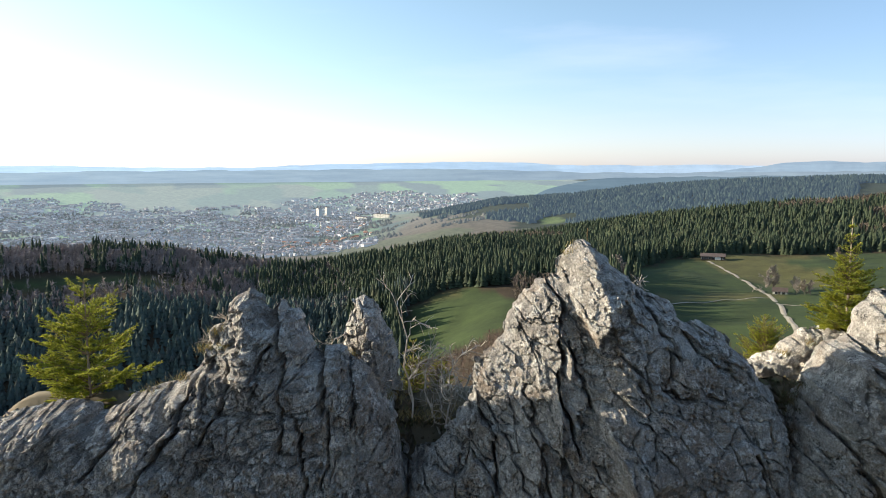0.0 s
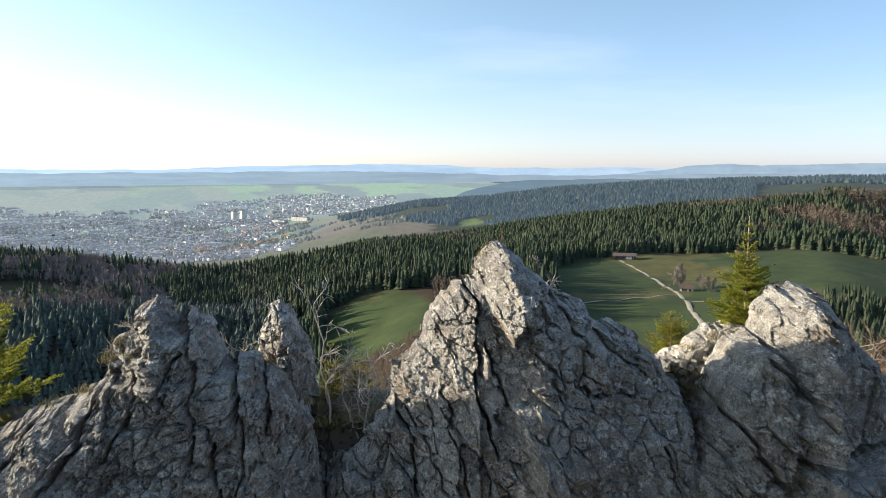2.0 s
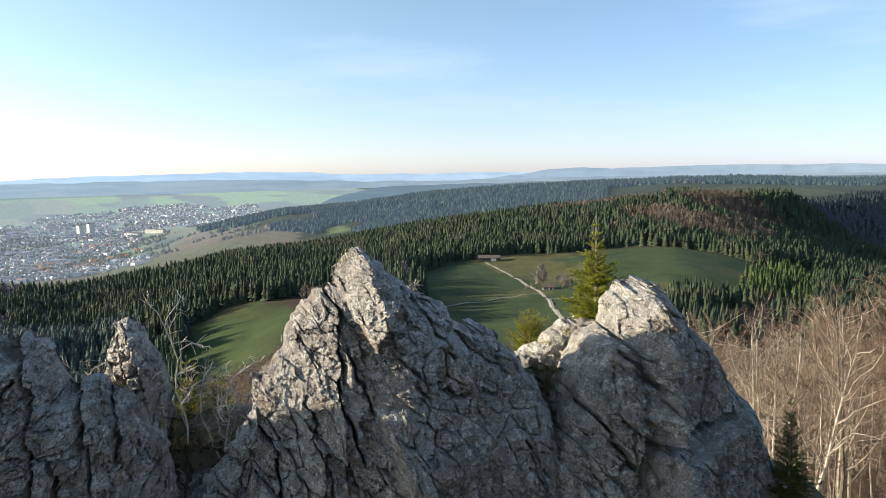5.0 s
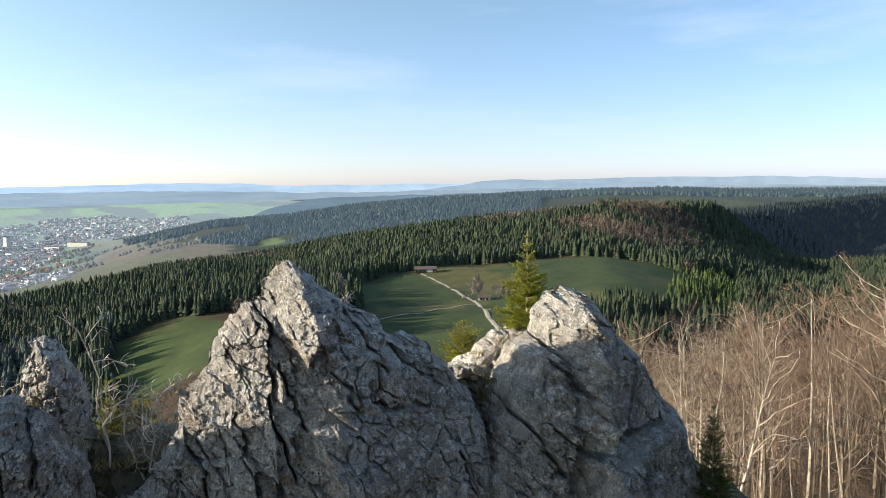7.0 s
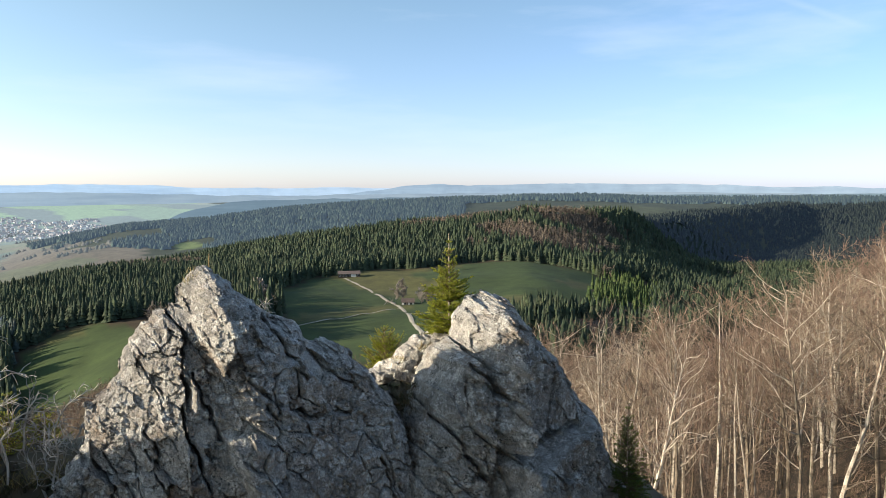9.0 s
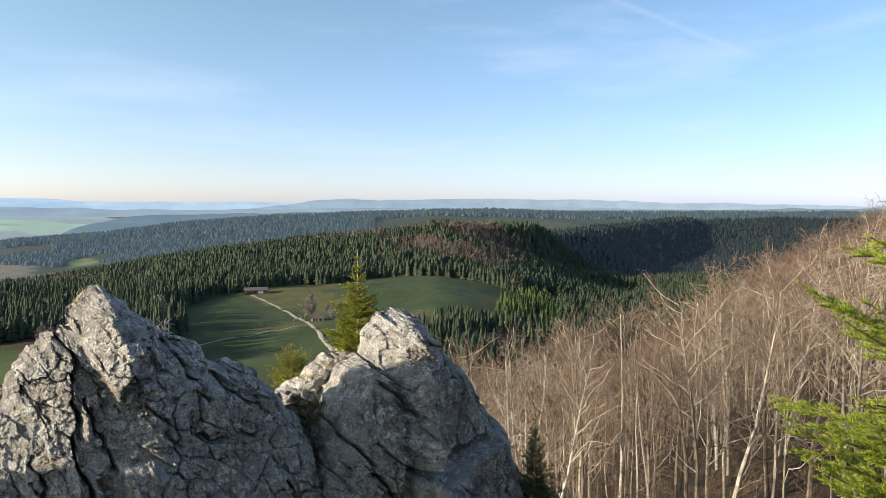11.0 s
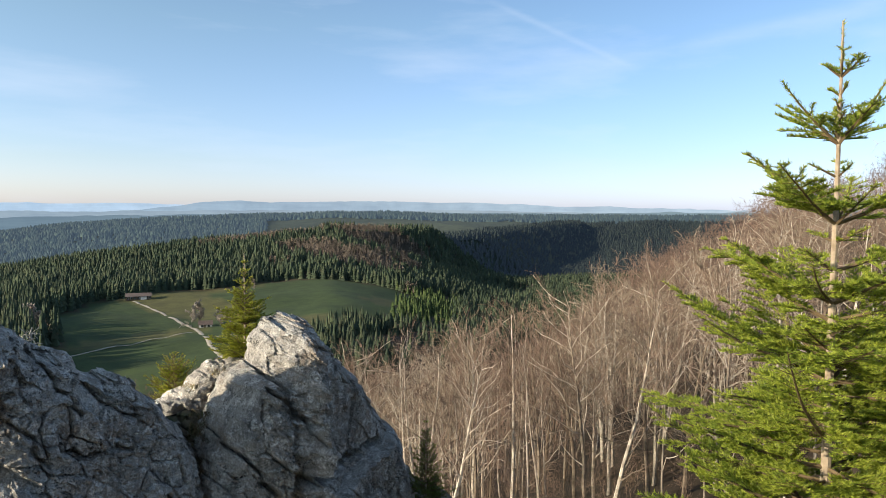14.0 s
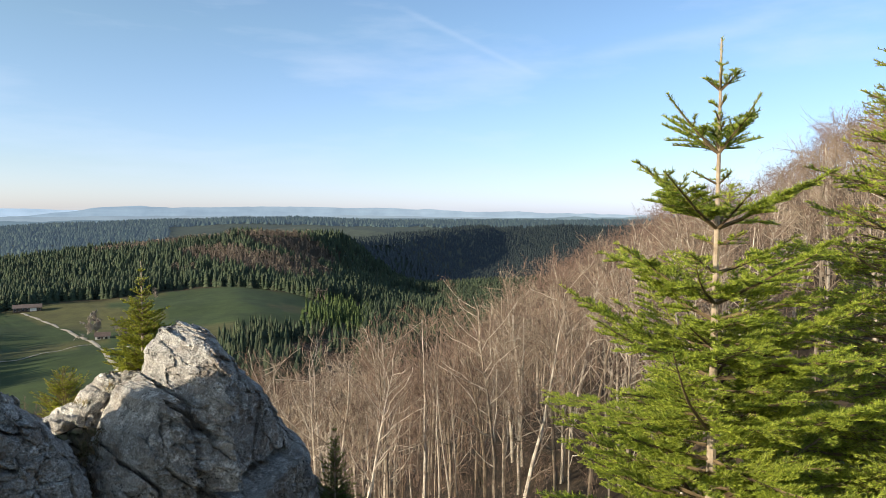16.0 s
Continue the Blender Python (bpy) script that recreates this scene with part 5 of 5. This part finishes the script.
NEEDLE_DARK = foliage("dark_spruce_needles", (0.05, 0.082, 0.016), (0.16, 0.195, 0.035), 5.0)


def spruce(name, label, x, y, z0, H, reach, needles, per_m, nlen, nwid, seed, step=0.30, lead=0.26, droop=0.0, power=0.75, top_whorl=None, side=0.055, turn=0, dense=1.0, bare_to=0.0, longest=0.30):
    """A young spruce: whorls of branches with side shoots, needles all round each shoot."""
    w = Wood(seed)
    r = w.rng
    w.limb((0, 0, -0.3), (0, 0, 1), H + 0.3, 0.0098 * H + 0.006, 0.005, 14, 0, 0.0)
    shoots = [(np.array([0, 0, H - lead]), np.array([0, 0, H]), 0.5)]
    hs, h = [], H - lead
    while h > 0.12:
        hs.append((h, True))
        if H - h > (0.25 if bare_to else 0.45 * H ** 0.3 * (step / 0.33)):
            hs += [(h - step * f, False) for f in (0.25, 0.45, 0.65, 0.85) if r.uniform() < (0.55 if H - h < bare_to else dense)]
        h -= step * r.uniform(0.85, 1.1)
    for h, whorl in hs:
        if h < 0.1:
            continue
        depth = H - h
        L0 = max(0.05, reach * depth ** power - 0.08)
        count = (r.integers(5, 7) if depth < 0.7 else r.integers(6, 9)) if whorl else r.integers(2, 5)
        a0 = r.uniform(0, 6.28)
        for k in range(count):
            if dense < 0.5 and r.uniform() < 0.3:
                continue
            a = a0 + 2 * math.pi * k / count + r.normal(0, 0.15)
            L = L0 * r.uniform(0.62, 1.2) if whorl else L0 * (r.uniform(0.2, 0.45) if depth < bare_to else r.uniform(0.35, 0.85))
            el = max(0.10, 0.88 - 0.40 * depth) - droop + r.normal(0, 0.08)
            arm = top_whorl and whorl and top_whorl[0] < depth < top_whorl[1] and k % 2 == 0
            if arm:
                L, el = L0 * (1.05 + 0.25 * (k % 4 == 0)), 0.95 - 0.4 * (k % 4 == 0)
            way = np.array([math.cos(a) * math.cos(el), math.sin(a) * math.cos(el), math.sin(el)])
            steps = max(2, int(L / 0.12))
            pts = w.limb((0, 0, h), way, L, 0.006 + 0.008 * L, 0.003, steps, 1, 0.05, 0.035)
            flat = np.cross(way, (0, 0, 1.0))
            flat /= np.linalg.norm(flat)
            done = 0.0
            for i, (p, q, wy) in enumerate(pts):
                seg = np.linalg.norm(q - p)
                if i >= steps * 0.12:
                    shoots.append((p, q, 1.0))
                m = max(1, int(seg / side))
                for j in range(m):
                    s = done + seg * (j + r.uniform()) / m
                    if s < 0.10 * L or arm and s > 0.5 * L:
                        continue
                    l2 = min(longest, (L - s) * 0.55 + 0.03) * r.uniform(0.6, 1.1)
                    if l2 < 0.03:
                        continue
                    at = p + (q - p) * ((s - done) / seg)
                    for sg in (-1, 1):
                        if r.uniform() < 0.12:
                            continue
                        sw = wy * 0.62 + flat * sg * 0.75 + np.array([0, 0, r.normal(-0.03, 0.16)])
                        sw /= np.linalg.norm(sw)
                        e = at + sw * l2
                        w.seg.append((at, e, 0.0028, 0.0015, 2))
                        shoots.append((at, e, 1.0))
                        if l2 > 0.13:
                            for u in (0.35, 0.6, 0.8):
                                for sg2 in (-1, 1):
                                    tw = sw * 0.7 + wy * 0.25 + np.cross(sw, (0, 0, 1.0)) * sg2 * 0.65 + np.array([0, 0, r.normal(0, 0.12)])
                                    tw /= np.linalg.norm(tw)
                                    c = at + sw * l2 * u
                                    e2 = c + tw * l2 * 0.42 * (1.15 - u)
                                    shoots.append((c, e2, 1.0))
                done += seg
    top = new(name)
    V, F = tubes(*w.arrays((0,)), sides=8)
    mesh_object("trunk", V, F, SPRUCE_BARK, top, "pale brown scaly trunk")
    V, F = tubes(*w.arrays((1, 2)), sides=4)
    tagged(mesh_object("branchwork", V, F, SHOOT_BARK, top), kind="stuff")
    P0 = np.array([s[0] for s in shoots])
    P1 = np.array([s[1] for s in shoots])
    ln = np.linalg.norm(P1 - P0, axis=1)
    cnt = np.maximum(2, (ln * per_m * np.array([s[2] for s in shoots])).astype(int))
    idx = np.repeat(np.arange(len(P0)), cnt)
    ax = ((P1 - P0) / ln[:, None])[idx]
    t = r.uniform(0, 1, len(idx))
    base = P0[idx] + (P1 - P0)[idx] * t[:, None]
    u = np.cross(ax, r.normal(size=ax.shape))
    u /= np.linalg.norm(u, axis=1, keepdims=True)
    u[:, 2] = np.abs(u[:, 2]) * 0.5 + u[:, 2] * 0.5
    way = ax * 0.62 + u * 0.8
    tip = base + way * (nlen * r.uniform(0.7, 1.15, len(idx)))[:, None]
    wv = np.cross(way, r.normal(size=way.shape))
    wv /= np.linalg.norm(wv, axis=1, keepdims=True)
    mid = (base + tip) / 2
    if nwid < 0.002:
        V = np.stack([base, mid + wv * nwid, tip, mid - wv * nwid], 1).reshape(-1, 3)
        F = np.arange(len(V)).reshape(-1, 4)
    else:
        V = np.stack([base - wv * nwid, base + wv * nwid, tip], 1).reshape(-1, 3)
        F = np.arange(len(V)).reshape(-1, 3)
    tagged(mesh_object("foliage", V, F, needles, top), kind="stuff")
    top.matrix_basis = pose(x, y, z0, 0, 0, r.uniform(0, 360) + turn)
    return tagged(top, label, "spruce tree", "young spruces on the ridge")


spruce("spruce_tree", "tall young spruce with bright green needles and bare leader", 4.22, 1.12, -2.35, 3.33, 0.66, NEEDLE_BRIGHT, 640, 0.025, 0.0026, 101, step=0.37, lead=0.28, power=0.85, side=0.042, top_whorl=(0.55, 0.85), turn=200, dense=0.95, bare_to=1.15, longest=0.25)
sx, sy = polar(85.6, 5.3)
spruce("spruce_tree", "larger dense green spruce beside the young one", sx, sy, -2.6, 3.95, 0.50, NEEDLE_BRIGHT, 230, 0.026, 0.0036, 102, step=0.24, droop=0.12, side=0.06)
spruce("spruce_tree", "small yellow-green spruce growing on the limestone ledge", 5.50, 9.62, -2.45, 1.78, 0.52, NEEDLE_YELLOW, 210, 0.030, 0.0055, 103, step=0.19, lead=0.16, power=0.9, side=0.04, dense=0.55)
spruce("spruce_tree", "broad yellow-green spruce behind the limestone crag", -4.85, 9.45, -3.5, 2.0, 0.80, NEEDLE_YELLOW, 190, 0.032, 0.006, 104, step=0.24, lead=0.06, power=0.55, side=0.04, dense=0.45)
spruce("spruce_tree", "little dark green spruce at the foot of the block", 7.50, 7.75, -5.2, 2.1, 0.42, NEEDLE_DARK, 170, 0.028, 0.005, 105, step=0.17, lead=0.15, side=0.06)
spruce("spruce_bush", "low yellow-green spruce bush beside the ledge", 4.70, 10.3, -3.25, 1.05, 0.8, NEEDLE_YELLOW, 160, 0.028, 0.005, 106, step=0.14, lead=0.05, power=0.5, side=0.07)


# ---- bare shrubs in the gap ----
def shrub(name, label, x, y, z, H, stems, seed, material, spread=0.5, bend=()):
    w = Wood(seed)
    r = w.rng
    for s in range(stems):
        a = r.uniform(0, 6.28)
        way = (math.cos(a) * spread, math.sin(a) * spread * 0.6, 1)
        main = w.limb((r.normal(0, 0.06), r.normal(0, 0.06), -0.15), way, H * r.uniform(0.6, 1.1), 0.016, 0.007, 11, 0, 0.36, 0.05)
        if bend and s == 0:
            del w.seg[-11:]
            main = []
            for k in range(11):
                at = [np.array([np.interp(f / 11, (0, 0.3, 0.6, 0.8, 1), bend[0]) + r.normal(0, 0.02), 0.05 * math.sin(f), np.interp(f / 11, (0, 0.3, 0.6, 0.8, 1), bend[1])]) for f in (k, k + 1)]
                at[0] = main[-1][1] if main else at[0]
                w.seg.append((at[0], at[1], 0.0135 - 0.0008 * k, 0.0127 - 0.0008 * k, 0))
                main.append((at[0], at[1], (at[1] - at[0]) / np.linalg.norm(at[1] - at[0])))
        for k in range(2, 9):
            p, q, wy = main[k]
            for _ in range(r.integers(1, 3)):
                br = w.limb(q, sideways(r, wy, r.uniform(0.5, 1.2)), H * r.uniform(0.15, 0.38), 0.0075, 0.0042, 6, 1, 0.40, 0.04)
                for p2, q2, wy2 in br[1:]:
                    w.limb(q2, sideways(r, wy2, r.uniform(0.5, 1.1)), H * r.uniform(0.06, 0.17), 0.0042, 0.0024, 2, 2, 0.35)
    top = new(name)
    V, F = tubes(*w.arrays((0,)), sides=5)
    tagged(mesh_object("stem", V, F, material, top), kind="stuff")
    V, F = tubes(*w.arrays((1, 2)), sides=3)
    tagged(mesh_object("twig_tangle", V, F, material, top), kind="stuff")
    top.matrix_basis = pose(x, y, z)
    return tagged(top, label, "shrub", "leafless shrubs among the rocks")


SHRUB_BARK = bark("shrub_bark", (0.32, 0.28, 0.23), (0.58, 0.53, 0.45), 9.0)
shrub("shrub", "crooked leafless shrub with pale grey twigs", -0.42, 8.85, -3.2, 1.35, 1, 111, SHRUB_BARK, 0.15, ((0, -0.06, -0.08, -0.22, -0.44), (0, 0.55, 1.15, 1.6, 1.82)))
shrub("shrub", "crooked leafless shrub with pale bent branches", -0.40, 8.8, -3.1, 1.0, 1, 121, SHRUB_BARK, 0.2, ((0, -0.04, 0.12, 0.38, 0.36), (0, 0.45, 0.66, 0.70, 0.3)))
shrub("shrub", "leafless shrub with a long arched pale branch", 0.0, 8.75, -3.3, 0.9, 1, 122, SHRUB_BARK, 0.2, ((0, 0.10, 0.05, 0.28, 0.52), (0, 0.4, 0.75, 1.0, 0.95)))
shrub("shrub", "leafless shrub with a crooked pale branch", -0.75, 8.75, -3.2, 0.8, 1, 123, SHRUB_BARK, 0.2, ((0, -0.12, -0.40, -0.75, -0.95), (0, 0.5, 0.78, 0.86, 1.05)))
shrub("shrub", "tangled leafless shrub with pale grey twigs", -0.05, 8.9, -3.35, 1.35, 2, 112, SHRUB_BARK, 0.8)
shrub("shrub", "tangled leafless shrub with pale grey twigs", 0.25, 9.3, -3.2, 0.75, 4, 113, SHRUB_BARK, 0.9)
shrub("shrub", "thin leafless shrub behind the pinnacle", -1.65, 9.3, -2.7, 0.85, 4, 114, SHRUB_BARK, 0.7)
shrub("shrub", "tangled leafless shrub with pale grey twigs", -0.85, 8.9, -3.0, 1.0, 3, 115, SHRUB_BARK, 0.9)
shrub("shrub", "small bare twig bush on the tower's shoulder", -2.75, 8.7, -2.0, 0.4, 2, 116, SHRUB_BARK, 0.6)
shrub("shrub", "thin bare twigs sprouting behind the peak", 2.35, 8.9, -1.6, 0.45, 2, 117, SHRUB_BARK, 0.5)
spruce("juniper_bush", "low olive-green bush between the rocks", -0.1, 9.8, -3.45, 0.8, 0.6, NEEDLE_YELLOW, 120, 0.028, 0.005, 118, step=0.14, lead=0.05, power=0.4, side=0.08)
spruce("juniper_bush", "low olive-green bush between the rocks", -0.45, 9.9, -3.4, 0.95, 0.5, NEEDLE_YELLOW, 120, 0.028, 0.005, 119, step=0.16, lead=0.05, power=0.4, side=0.09)


# ---- dry grass on the rocks ----
def tuft(x, y, z, n, size, spread, seed, material):
    r = np.random.default_rng(seed)
    p = np.stack([r.normal(x, spread, n), r.normal(y, spread * 0.8, n), z + r.normal(0, 0.02, n) - 0.03], 1)
    a = r.uniform(0, 6.28, n)
    lean = r.uniform(0.2, 1.1, n)
    ln = size * r.uniform(0.5, 1.2, n)
    q = p + np.stack([np.cos(a) * lean * ln, np.sin(a) * lean * ln, ln], 1)
    V, F = blades(p, q, np.full(n, 0.004))
    ob = mesh_object("grass_tuft", V, F, material)
    ob["kind"] = "stuff"
    label = "tuft of dry straw-coloured grass on the rock" if material is STRAW else "dark mossy leaves in the rock gully"
    return tagged(ob, label, "grass", "grass and moss tufts on the rocks")


STRAW = island_mat("dry_grass", [(0.34, 0.25, 0.10), (0.24, 0.19, 0.07), (0.42, 0.33, 0.16), (0.16, 0.17, 0.05)])
MOSS = island_mat("moss_leaves", [(0.05, 0.055, 0.025), (0.075, 0.085, 0.03), (0.14, 0.10, 0.055), (0.09, 0.07, 0.04), (0.20, 0.15, 0.09)])
for k, (x, y, z, s, sp) in enumerate([(-2.72, 8.35, -1.95, 0.10, 0.06), (-2.85, 8.3, -2.15, 0.10, 0.06), (-2.6, 8.2, -2.1, 0.09, 0.05), (-1.35, 9.2, -2.45, 0.12, 0.10), (-1.15, 9.25, -2.5, 0.12, 0.08), (1.58, 8.55, -0.93, 0.08, 0.05),
                                      (1.50, 8.4, -1.0, 0.06, 0.05), (4.6, 9.5, -2.5, 0.08, 0.08), (5.0, 9.4, -2.35, 0.08, 0.09), (-3.5, 8.4, -2.65, 0.08, 0.12), (-3.1, 8.3, -2.5, 0.09, 0.08), (-0.7, 9.1, -3.0, 0.16, 0.12), (0.1, 9.3, -3.25, 0.18, 0.2), (-0.3, 9.2, -3.3, 0.18, 0.15)]):
    tuft(x, y, z, 90, s, sp, 130 + k, STRAW)

for k in range(16):
    f = k / 15
    tuft(4.26 - 0.06 * f + 0.10 * math.sin(k * 5.1), 8.42 - 0.06 * f, -2.62 - 1.5 * f, 110, 0.07, 0.07, 160 + k, MOSS)
for k in range(9):
    tuft(-0.9 + 0.2 * k, 9.0, -3.25 + 0.1 * math.sin(k * 3.3), 80, 0.10, 0.10, 190 + k, MOSS if k % 2 else STRAW)

# a thin stake on the peak
top = new("stake")
V, F = tubes([(0, 0, -0.1), (0, 0, 0.08)], [(0, 0, 0.08), (0.004, 0, 0.13)], [0.005, 0.005], [0.005, 0.003], 8)
mesh_object("post", V, F, bark("orange_wood", (0.20, 0.13, 0.05), (0.28, 0.18, 0.08), 20), top)
top.matrix_basis = pose(1.75, 8.75, -0.88)
tagged(top, "short thin orange-brown wooden stake on the rocky peak", "stake")


# ---- loose white stones on the ledge ----
def stone_mesh(seed):
    r = np.random.default_rng(seed)
    bm = bmesh.new()
    bmesh.ops.create_icosphere(bm, subdivisions=2, radius=1.0)
    cuts = [(v / np.linalg.norm(v), r.uniform(0.42, 0.75)) for v in r.normal(size=(12, 3))]
    for v in bm.verts:
        p = np.array(v.co)
        for way, lim in cuts:
            over = p @ way - lim
            if over > 0:
                p = p - way * over
        v.co = p * (1 + 0.035 * r.normal())
    me = bpy.data.meshes.new("stone")
    bm.to_mesh(me)
    bm.free()
    me.materials.append(PALE_STONE)
    return me


stone_meshes = [stone_mesh(300 + k) for k in range(5)]
rngs = np.random.default_rng(310)
for k in range(120):
    x = rngs.uniform(4.15, 5.8)
    crest = np.interp(x, [p[0] for p in LEDGE], [p[1] for p in LEDGE])
    s = 0.045 + 0.10 * rngs.uniform() ** 2
    ob = new("stone", stone_meshes[k % 5])
    ob.matrix_basis = pose(x, rngs.uniform(9.28, 9.6), crest - 0.02 - 0.10 * rngs.uniform() ** 2, rngs.uniform(0, 360), rngs.uniform(0, 360), rngs.uniform(0, 360))
    ob.scale = (s * rngs.uniform(0.9, 1.5), s, s * rngs.uniform(0.6, 0.9))
    tagged(ob, "pale broken limestone lump lying on the rock ledge", "stone", "loose stones on the ledge")
